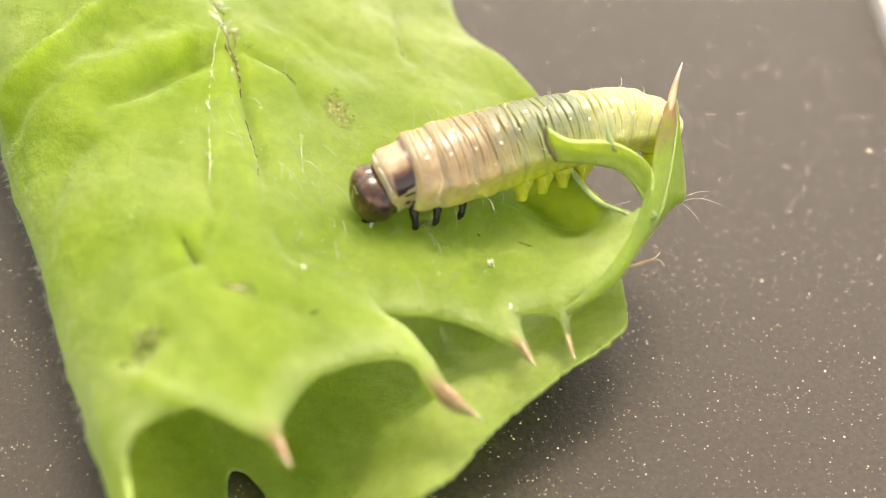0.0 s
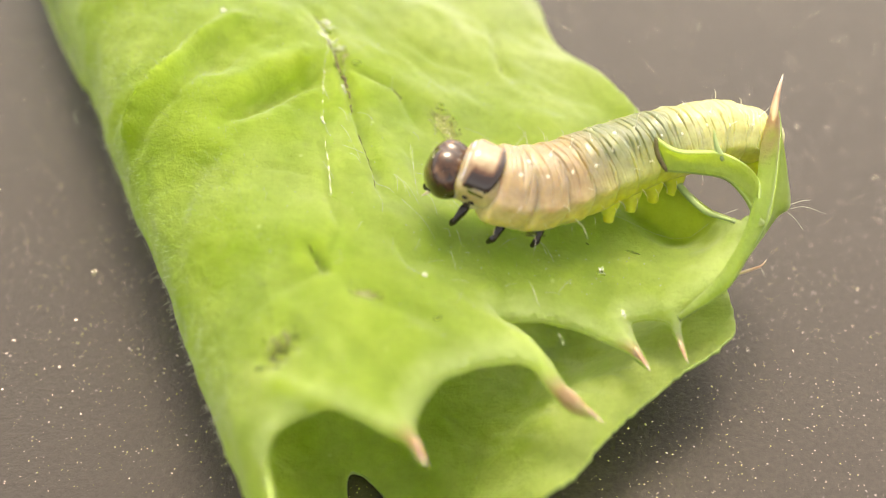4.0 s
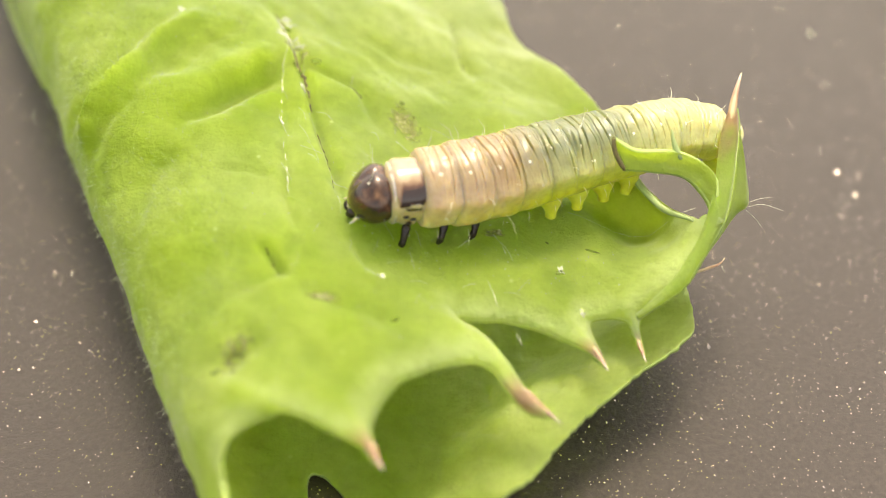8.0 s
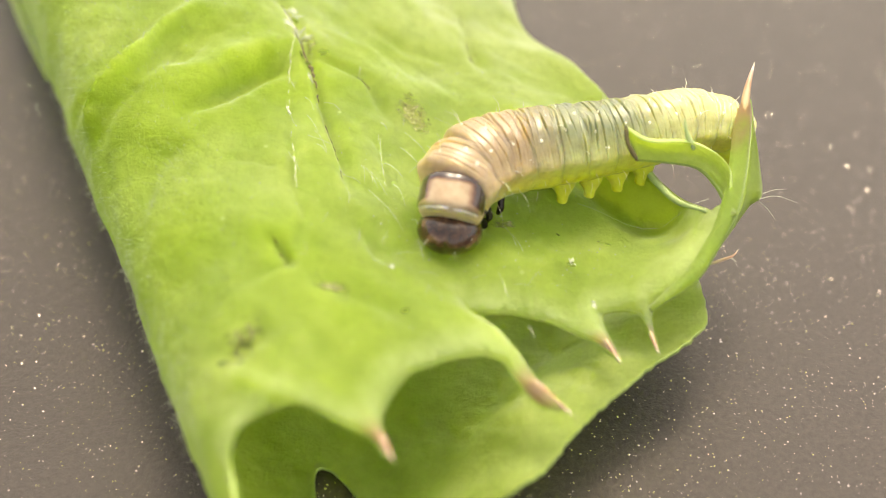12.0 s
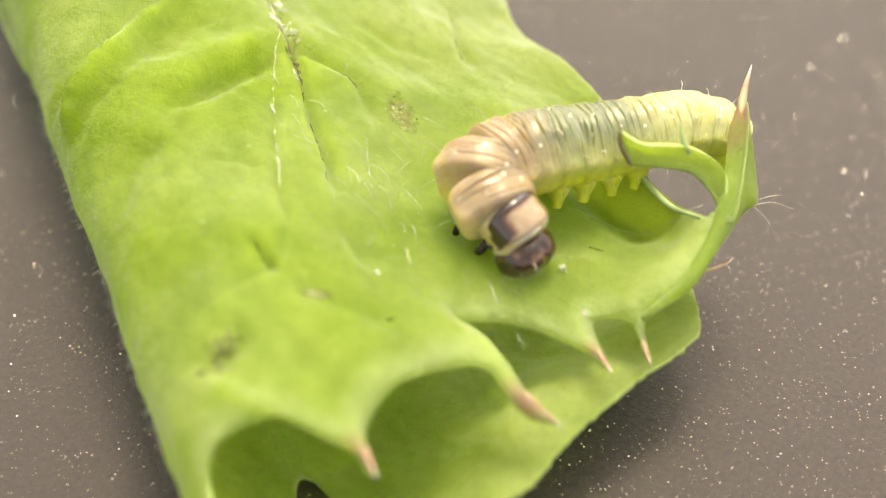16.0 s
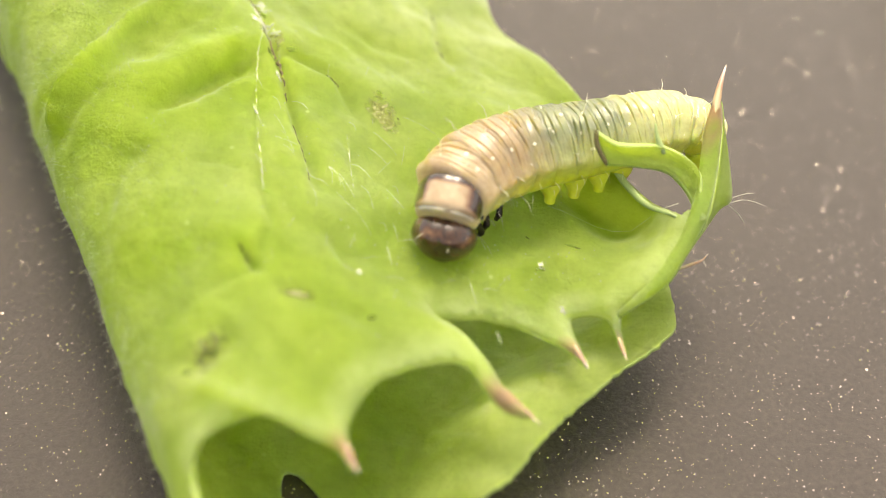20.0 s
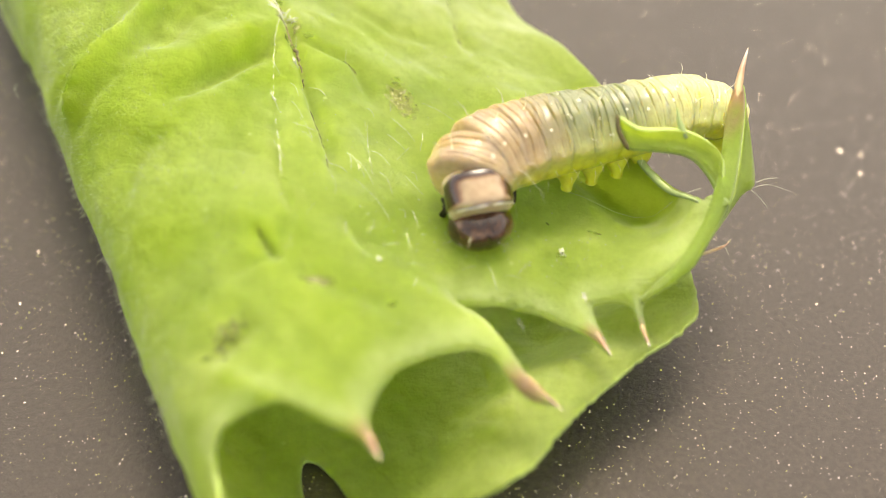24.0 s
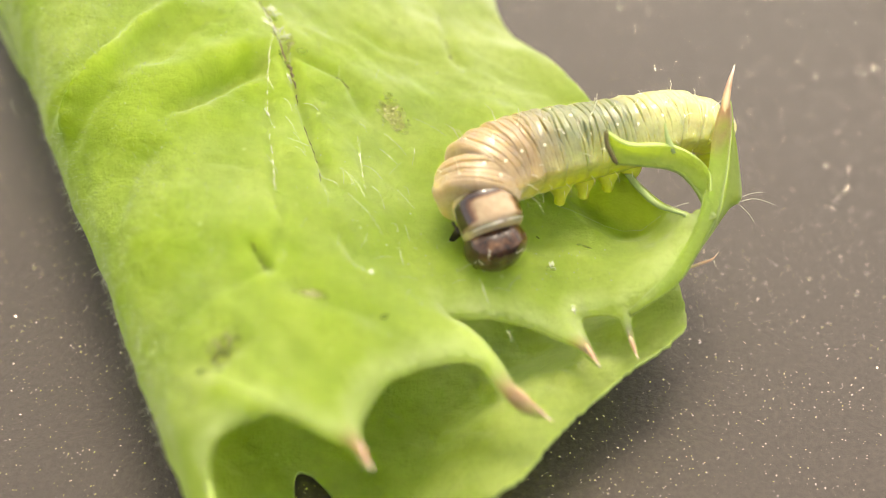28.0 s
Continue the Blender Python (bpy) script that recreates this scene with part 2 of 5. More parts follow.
M_SPINE = spine_material()
M_LEAF_EDGE = plain_material("leaf_cut_edge", (0.34, 0.46, 0.12), 0.5, 0.15, 1500)
M_LIP = plain_material("pale_leaf_lip", (0.33, 0.43, 0.18), 0.55, 0.2, 900, 0.3, sheen=0.3)
M_SCAR = plain_material("dry_brown", (0.10, 0.085, 0.03), 0.7, 0.5, 2500, 0.4)
M_BLEMISH_PIT = plain_material("olive_blemish_pit", (0.13, 0.19, 0.03), 0.8, 0.5, 3000, 0.6, sheen=0.1)
def smudge_material():
    """A thin ragged film of dirt: scattered olive flecks that thin out towards its edge."""
    m, t, b = material("olive_smudge", 0.8)
    co = t.nodes.new("ShaderNodeTexCoord")
    g = grain(t, 2600, 5, 0.7, co)
    fade = t.nodes.new("ShaderNodeAttribute")
    fade.attribute_name = "fade"
    both = node(t, "ShaderNodeMath")
    both.operation = "ADD"
    link(t, g, "Fac", both, 0)
    link(t, fade, "Fac", both, 1)
    alpha = ramp(t, (both, 0), [(0.60, 0.0), (1.0, 0.75)])
    t.links.new(alpha[0].outputs[alpha[1]], b.inputs["Alpha"])
    tone = ramp(t, (grain(t, 5200, 3, 0.6, co), "Fac"), [(0.36, (0.07, 0.085, 0.018)), (0.55, (0.20, 0.22, 0.07)), (0.70, (0.55, 0.56, 0.34))])
    t.links.new(tone[0].outputs[tone[1]], b.inputs["Base Color"])
    b.inputs["Specular IOR Level"].default_value = 0.2
    bump(t, b, (g, "Fac"), 0.6, 0.00012)
    return m


M_SMUDGE = smudge_material()
M_SILK = plain_material("silk_white", (0.66, 0.70, 0.54), 0.3, 0.1, 2000)
M_GLINT = plain_material("mineral_glint", (0.95, 0.83, 0.75), 0.16, 0.1, 4000, 0.0, 1.0, 1.0)
M_BOARD = plain_material("pale_board", (0.50, 0.48, 0.47), 0.5, 0.08, 300)
M_DARK = plain_material("black_chitin", (0.018, 0.012, 0.008), 0.25, 0.3, 3000)
M_HAIR = plain_material("pale_hair", (0.86, 0.83, 0.66), 0.3, 0.1, 2000)
M_CREAM = plain_material("cream_skin", (0.76, 0.64, 0.40), 0.35, 0.25, 2500)
M_COLLAR = plain_material("pale_collar", (0.82, 0.70, 0.48), 0.25, 0.2, 2500)
M_PROLEG = plain_material("yellow_proleg", (0.60, 0.63, 0.07), 0.32, 0.15, 1800)
for soft_skin in (M_PROLEG, M_CREAM, M_COLLAR):
    soft_skin.node_tree.nodes["Principled BSDF"].inputs["Subsurface Weight"].default_value = 0.8
    soft_skin.node_tree.nodes["Principled BSDF"].inputs["Subsurface Radius"].default_value = (0.0007, 0.0006, 0.0002)
    soft_skin.node_tree.nodes["Principled BSDF"].inputs["Subsurface Scale"].default_value = 1.0


def head_material(name, dark, mid):
    m, t, b = material(name, 0.16)
    g = grain(t, 1500, 4, 0.65)
    tone = ramp(t, (g, "Fac"), [(0.36, dark), (0.56, mid), (0.74, (0.24, 0.13, 0.065))])
    t.links.new(tone[0].outputs[tone[1]], b.inputs["Base Color"])
    bump(t, b, (grain(t, 1700, 3), "Fac"), 0.4, 0.00012)
    b.inputs["Coat Weight"].default_value = 1.0
    b.inputs["Coat Roughness"].default_value = 0.09
    b.inputs["Coat IOR"].default_value = 1.5
    b.inputs["Specular IOR Level"].default_value = 0.25
    return m


M_HEAD = head_material("brown_head", (0.013, 0.006, 0.004), (0.062, 0.025, 0.011))


def shield_material():
    """Glossy tan with a dark brown rear and sides, by the share kept on the mesh."""
    m, t, b = material("brown_shield", 0.18)
    a = t.nodes.new("ShaderNodeAttribute")
    a.attribute_name = "rim"
    g = grain(t, 1100, 4, 0.6)
    wob = node(t, "ShaderNodeMath")
    wob.operation = "MULTIPLY_ADD"
    link(t, g, "Fac", wob, 0)
    wob.inputs[1].default_value = 0.6
    link(t, a, "Fac", wob, 2)
    tone = ramp(t, (wob, 0), [(0.24, (0.42, 0.32, 0.20)), (0.42, (0.24, 0.14, 0.075)), (0.56, (0.09, 0.036, 0.017)), (0.75, (0.025, 0.010, 0.006))])
    t.links.new(tone[0].outputs[tone[1]], b.inputs["Base Color"])
    bump(t, b, (g, "Fac"), 0.3, 0.0001)
    b.inputs["Coat Weight"].default_value = 1.0
    b.inputs["Coat Roughness"].default_value = 0.1
    return m


M_SHIELD = shield_material()
M_SKIN = skin_material()


def ground_material():
    """Dark moulded plastic: nearly black, fine pebbled relief, a broad sheen."""
    m, t, b = material("grey_plastic", 0.42)
    co = t.nodes.new("ShaderNodeTexCoord")
    g = grain(t, 60, 5, 0.6, co)
    f = grain(t, 3400, 5, 0.75, co)
    tone = ramp(t, (g, "Fac"), [(0.3, (0.020, 0.017, 0.0155)), (0.7, (0.029, 0.0246, 0.0225))])
    tone = mix(t, tone, ramp(t, (f, "Fac"), [(0.33, (0.45, 0.42, 0.40)), (0.50, (1, 1, 1)), (0.68, (1.8, 1.66, 1.55))]), 0.8, "MULTIPLY")
    t.links.new(tone[0].outputs[tone[1]], b.inputs["Base Color"])
    gloss = ramp(t, (g, "Fac"), [(0.3, 0.38), (0.7, 0.46)])
    t.links.new(gloss[0].outputs[gloss[1]], b.inputs["Roughness"])
    b.inputs["Specular IOR Level"].default_value = 0.5
    b.inputs["Specular Tint"].default_value = (1.0, 0.92, 0.87, 1)
    bump(t, b, (f, "Fac"), 1.0, 0.00009)
    return m


M_GROUND = ground_material()


# ---- mesh helpers ----
def mesh_of(name, bm, mat, smooth=True):
    me = bpy.data.meshes.new(name)
    bmesh.ops.recalc_face_normals(bm, faces=bm.faces)
    bm.to_mesh(me)
    bm.free()
    for p in me.polygons:
        p.use_smooth = smooth
    me.materials.append(mat)
    return me


def part(name, bm, mat, parent, label="", smooth=True):
    ob = new(name, mesh_of(name, bm, mat, smooth))
    ob.parent = parent
    if label:
        tagged(ob, label)
    return ob


def tube(bm, points, radii, sides=8, cap=True):
    """A round bar along points (Vectors in metres) with a radius at each."""
    rings = []
    for k, p in enumerate(points):
        a = points[max(k - 1, 0)]
        b = points[min(k + 1, len(points) - 1)]
        d = (b - a).normalized()
        side = d.cross(Vector((0.31, 0.22, 0.92))).normalized()
        up = side.cross(d)
        rings.append([bm.verts.new(p + radii[k] * (math.cos(q) * side + math.sin(q) * up))
                      for q in (2 * math.pi * n / sides for n in range(sides))])
    for r0, r1 in zip(rings, rings[1:]):
        for n in range(sides):
            bm.faces.new((r0[n], r0[(n + 1) % sides], r1[(n + 1) % sides], r1[n]))
    if cap:
        bm.faces.new(rings[0][::-1])
        bm.faces.new(rings[-1])
    return bm


def bezier(points, n):
    """n + 1 places along a smooth curve through the given points (Catmull-Rom)."""
    p = [Vector(q) for q in points]
    p = [2 * p[0] - p[1], *p, 2 * p[-1] - p[-2]]
    out, spans = [], len(p) - 3
    for k in range(n + 1):
        u = k / n * spans
        i = min(int(u), spans - 1)
        f = u - i
        a, b, c, d = p[i:i + 4]
        out.append(0.5 * (2 * b + (c - a) * f + (2 * a - 5 * b + 4 * c - d) * f * f + (3 * b - a - 3 * c + d) * f ** 3))
    return out


# ---- the ground ----
def build_ground():
    bm = bmesh.new()
    n, half = 40, 0.3
    for a in range(n + 1):
        for b in range(n + 1):
            # denser in the middle
            u, v = 2 * a / n - 1, 2 * b / n - 1
            bm.verts.new((half * u * abs(u), half * v * abs(v), 0))
    bm.verts.ensure_lookup_table()
    for a in range(n):
        for b in range(n):
            k = a * (n + 1) + b
            bm.faces.new([bm.verts[q] for q in (k, k + n + 1, k + n + 2, k + 1)])
    ob = new("ground", mesh_of("ground", bm, M_GROUND))
    tagged(ob, "dull grey-brown speckled plastic table surface under the leaf", "table surface", kind="structure")

    rng = random.Random(5)
    bm = bmesh.new()
    for k in range(26000):
        x, y = rng.uniform(-38, 42), rng.uniform(-20, 48)
        r = 0.022 + 0.05 * rng.random() ** 3
        turn = Matrix.Rotation(rng.uniform(0, 6.28), 3, "Z") @ Matrix.Rotation(rng.gauss(0, 0.35), 3, "X")
        vs = [bm.verts.new(spot(x, y, 0.012) + turn @ Vector((r * MM * px, r * MM * py * rng.uniform(0.6, 1), r * MM * pz)))
              for px, py, pz in ((1, 0, 0), (0.1, 1, 0.1), (-1, 0, 0), (-0.1, -1, 0), (rng.uniform(-0.4, 0.4), rng.uniform(-0.4, 0.4), 0.55))]
        for a in range(4):
            bm.faces.new((vs[a], vs[(a + 1) % 4], vs[4]))
    tagged(new("glint", mesh_of("glint", bm, M_GLINT, False)),
           "tiny bright mineral specks scattered over the grey surface", "specks", kind="stuff")


def build_board():
    """A pale board that lies on the table, with a ragged edge."""
    rng = random.Random(8)
    bm = bmesh.new()
    edge = [(31.9 + 3.6 * k / 24 * 1.0 + rng.uniform(-0.12, 0.12), 8 + 38 * k / 24) for k in range(25)]
    low = [bm.verts.new(spot(x, y, 0)) for x, y in edge] + [bm.verts.new(spot(90, 46, 0)), bm.verts.new(spot(90, 8, 0))]
    top = [bm.verts.new(spot(x + 0.15, y, 1.1 + rng.uniform(-0.05, 0.05))) for x, y in edge] + [bm.verts.new(spot(90, 46, 1.1)), bm.verts.new(spot(90, 8, 1.1))]
    bm.faces.new(low[::-1])
    bm.faces.new(top)
    for a in range(len(low)):
        b = (a + 1) % len(low)
        bm.faces.new((low[a], low[b], top[b], top[a]))
    tagged(new("pale_board", mesh_of("pale_board", bm, M_BOARD, False)),
           "off-white board with a ragged edge on the grey surface", "board")


# ---- the leaf ----
R_BEND, L_BEND = 5.0, 15.5


def sig(v):
    return 1 / (1 + math.exp(-max(-40, min(40, v))))


def bend_x(y):
    return -15.05 - 0.484 * y


def top_height(x,y):
    z = 8.1 + 2.9*sig(-(x+4.5+0.25*(y-4))/1.8) + 0.07*max(-14,min(24,y))
    z -= 1.0*math.exp(-((x-5)**2+(y-3)**2)/40)
    z -= 1.2*sig((x-5)/1.2)*sig((0.5-y)/2.0)
    rim = 9+0.9*(y+2)-0.055*(y+2)**2
    z += 1.5*math.exp(-((x-rim)/1.6)**2 if x<rim else 0)*sig((y+0.5)/0.8)*sig((8-y)/1.0)
    z -= 1.8*sig((-9-x)/1.5)*sig((-4-y)/2.0)
    z -= 1.6*sig((x-1.0)/1.6)*sig((y-12.5)/2.0)
    z += 0.22*math.sin(0.55*x+0.35*y)*math.sin(0.5*y-0.2*x+1)
    return z


def bottom_height(x,y):
    d = 0.62*x-0.78*y
    return 0.3 + 4.0*sig((d-4.4)/0.9)*sig((x-1.0)/1.0) + 0.7*sig((x-9)/1.6) + 0.12*math.sin(0.6*x)*math.sin(0.5*y)**2


def leaf_point(s,y):
    xl=bend_x(y)
    if s>=0: x=xl+R_BEND+s; return (x,y,top_height(x,y))
    if s<-L_BEND: x=xl+R_BEND-s-L_BEND; return (x,y,bottom_height(x,y))
    a=-math.pi*s/L_BEND; xm=xl+R_BEND; zt=top_height(xm,y); zb=bottom_height(xm,y)
    return (xm-R_BEND*math.sin(a), y, (zt+zb)/2+(zt-zb)/2*math.cos(a))


# the margin of the flat leaf: across the roll, and along it, in mm; from the far end on the upper side round the near end to the far end below
MARGIN_BACK = [(24, 45), (24.2, 30), (24.3, 22.1), (23.5, 20.1), (23.3, 18.4), (23.4, 16.5), (24.1, 15.2), (24.3, 13.5), (24.1, 11.7), (23.1, 9.1), (22.3, 6.8), (22.5, 5.6), (22.6, 3.3), (22.8, 2.1), (23.3, 2.4), (23.8, 2.3)]
MARGIN_TEETH = [(23.9, 1.9), (23.3, 1.8), (22.1, 0.7), (20.3, -0.8), (18.5, -1.6), (18.0, -1.8), (17.7, -2.2), (17.4, -2.9), (17.2, -3.6), (17.1, -3.6), (17.2, -3.0), (17.3, -2.4), (17.3, -1.9), (16.9, -1.5), (16.4, -1.4), (15.9, -1.5), (15.6, -2.3), (15.4, -3.3), (15.3, -4.1), (15.2, -4.1), (15.0, -3.5), (14.7, -2.9), (14.2, -2.5), (13.4, -2.2), (11.9, -2.1), (10.5, -2.3), (9.5, -2.3)]
MARGIN_NEAR = [(10.3, -2.7), (10.7, -3.4), (10.7, -4.6), (10.7, -5.7), (10.9, -6.4), (11.2, -7.2), (11.1, -7.3), (10.4, -7.2), (10.0, -6.8), (9.8, -6.1), (9.7, -5.2), (9.1, -5.0), (7.7, -5.4), (6.5, -6.0), (5.2, -6.7), (4.2, -7.6), (3.5, -8.4), (2.9, -9.2), (2.5, -10.3), (2.3, -11.1), (2.2, -11.1), (2.1, -10.6), (2.0, -10.2), (1.6, -10.0), (1.2, -9.9), (0.5, -9.5), (-0.0, -9.3), (-1.1, -9.3), (-2.4, -9.6), (-3.5, -10.0), (-4.5, -10.6)] + [(-5.2, -12.1), (-5.8, -13.6), (-7.5, -14.2), (-9.2, -12.8), (-10.4, -10.3), (-11.9, -9.0)]
MARGIN_BELOW = [(-12.9, -8.5), (-14, -8.9), (-14.9, -9.1), (-15.7, -9.6), (-15.4, -8.7), (-15.6, -7.5), (-16.0, -6.4), (-16.4, -6.0), (-17.0, -6.2), (-17.4, -7.3), (-17.5, -8.8), (-17.59, -10.52), (-18.95, -12.12), (-20.46, -11.28), (-20.86, -10.28), (-21.97, -9.34), (-24.09, -9.44), (-26.54, -7.51), (-29.01, -5.72), (-31.23, -4.37), (-33.39, -3.06), (-35.0, -2.33), (-36.6, -1.31), (-37.69, 0.55), (-38.47, 1.98), (-39.11, 3.21), (-38, 9), (-32, 13), (-26, 20), (-22, 32), (-20, 45)]
# where a tooth turns into its spine on the flat leaf, the tip of the spine, and its half width
TOOTH_SPINES = [((17.3, -2.8), (8.94, -3.9, 5.94), 0.15), ((15.2, -3.0), (7.23, -4.3, 5.87), 0.17), ((10.3, -6.1), (4.88, -7.5, 6.33), 0.24), ((2.4, -10.0), (-2.33, -11.4, 8.83), 0.21)]
# veins and folds of the upper side: their line on the flat leaf, depth and width
CREASES_ALONG = [([(8.9, 16.7), (9.0, 14.5), (8.1, 9.8), (7.5, 6.8), (7.2, 4.5), (6.5, 2.7)], 0.6, 0.28),
    ([(7.6, 12.0), (5.0, 9.8), (2.8, 8.1), (0.3, 6.5)], 0.95, 0.5),
    ([(7.8, 12.8), (4.2, 10.9), (0.7, 8.4)], -0.55, 0.8),
    ([(-5.0, 8.0), (-3.9, 8.0), (-2.0, 9.2), (-0.2, 11.1), (1.8, 13.2), (4.0, 14.7)], -0.9, 0.42),
    ([(-4.5, 7.1), (-1.8, 8.2), (0.2, 10.3), (2.4, 12.2)], 0.35, 0.5),
    ([(-6.6, 10.2), (-3.2, 9.7), (-0.9, 11.5)], 0.3, 0.4),
    ([(7.1, 11.1), (5.4, 6.4), (3.9, 2.3), (3.7, 0.2), (1.9, -2.6), (-0.9, -3.7), (-3.5, -5.3)], 0.28, 0.22)]
CREASES_ACROSS = [([(1.7, -1.3), (1.9, -2.6)], 0.7, 0.25),
    ([(1.4, 3.7), (2.7, 3.6), (3.9, 3.2)], 0.2, 0.15),
    ([(8.9, 12.5), (10.1, 12.0), (11.3, 11.5), (11.0, 9.2)], 0.5, 0.35),
    ([(6.8, 14.7), (3.7, 12.7), (1.2, 10.0)], 0.25, 0.25),
    ([(19.8, 19.2), (18.7, 16.0), (18.5, 14.2)], 0.35, 0.25),
    ([(-2.8, -7.1), (-1.5, -6.6), (-0.1, -5.7)], 0.45, 0.3),
    ([(-2.5, -7.7), (-1.4, -8.7), (-0.1, -9.5)], -0.35, 0.45)]
CREASES_NEAR = [([(9.9, 7.4), (9.3, 5.5), (8.7, 3.8)], 0.15, 0.18),
    ([(11.6, -0.7), (16.3, 1.2), (18.8, 1.1)], -0.2, 0.5),
    ([(2.9, -3.6), (4.4, -3.9), (6.3, -3.8)], 0.25, 0.5),
    ([(-0.5, 5.0), (-2.6, 3.2), (-3.7, 1.4)], 0.3, 0.5),
    ([(13.5, 16.6), (14.7, 15.1), (17.0, 14.8)], 0.25, 0.4),
    ([(6.0, 1.1), (6.3, -0.0), (6.2, -1.3)], 0.2, 0.3),
    ([(19.4, 8.2), (20.1, 5.8), (20.7, 3.8), (21.3, 2.6)], 1.5, 1.2),
    ([(22.3, 8.2), (22.1, 6.4), (22.3, 4.6), (22.4, 2.8)], -0.4, 0.35)]
CREASES_BELOW = [([(-21.9, -1.8), (-22.0, -3.3), (-22.0, -5.2), (-21.7, -7.3)], 0.16, 0.16),
    ([(-23.8, -3.3), (-24.0, -4.1), (-24.0, -5.2)], 0.16, 0.14),
    ([(-24.4, -5.2), (-24.8, -6.3), (-25.0, -7.6)], 0.2, 0.15),
    ([(-27.2, -0.7), (-26.6, -2.5), (-26.4, -4.2)], -0.18, 0.2),
    ([(-29.8, -2.4), (-29.6, -3.6), (-30.1, -4.2)], 0.16, 0.15),
    ([(-19.3, -4.7), (-17.8, -5.6), (-16.7, -6.9)], -0.15, 0.25),
    ([(-27.7, -1.8), (-27.5, -4.2), (-27.2, -5.7)], 0.14, 0.15)]
CREASES = CREASES_ALONG + CREASES_ACROSS + CREASES_NEAR + CREASES_BELOW


def gap(px, py, ax, ay, bx, by):
    """How far a flat place lies from a straight piece, and how far along it."""
    dx, dy = bx - ax, by - ay
    f = max(0, min(1, ((px - ax) * dx + (py - ay) * dy) / (dx * dx + dy * dy)))
    return math.hypot(px - ax - f * dx, py - ay - f * dy), f


def relief(s, y):
    z = 0.0
    if s > -8 or s < -15:
        for line, depth, width in CREASES:
            best, along = 9.0, 0.5
            for k in range(len(line) - 1):
                d, f = gap(s, y, *line[k], *line[k + 1])
                if d < best:
                    best, along = d, (k + f) / (len(line) - 1)
            if best < 3 * width:
                z -= depth * min(1, 0.25 + 3.5 * along, 0.25 + 3.5 * (1 - along)) * math.exp(-(best / width) ** 2)
    z += 0.30 * noise.noise((s * 0.30, y * 0.30, 3.1)) + 0.13 * noise.noise((s * 0.9, y * 0.9, 7.7)) + 0.045 * noise.noise((s * 2.2, y * 2.2, 1.7))
    return z


def leaf_place(s, y, lift=0.0):
    """A place on the rolled leaf from its flat one, lift mm above the upper side."""
    e = 0.05
    p = Vector(leaf_point(s, y))
    a = Vector(leaf_point(s + e, y)) - Vector(leaf_point(s - e, y))
    b = Vector(leaf_point(s, y + e)) - Vector(leaf_point(s, y - e))
    n = a.cross(b).normalized()
    return (p + n * (relief(s, y) + lift)) * MM


def cut_corners(points, rounds=2):
    for _ in range(rounds):
        out = []
        for (ax, ay), (bx, by) in zip(points, points[1:] + points[:1]):
            out += [(0.78 * ax + 0.22 * bx, 0.78 * ay + 0.22 * by), (0.22 * ax + 0.78 * bx, 0.22 * ay + 0.78 * by)]
        points = out
    return points


def inside(x, y, ring):
    hit = False
    for (ax, ay), (bx, by) in zip(ring, ring[1:] + ring[:1]):
        if (ay > y) != (by > y) and x < (bx - ax) * (y - ay) / (by - ay) + ax:
            hit = not hit
    return hit


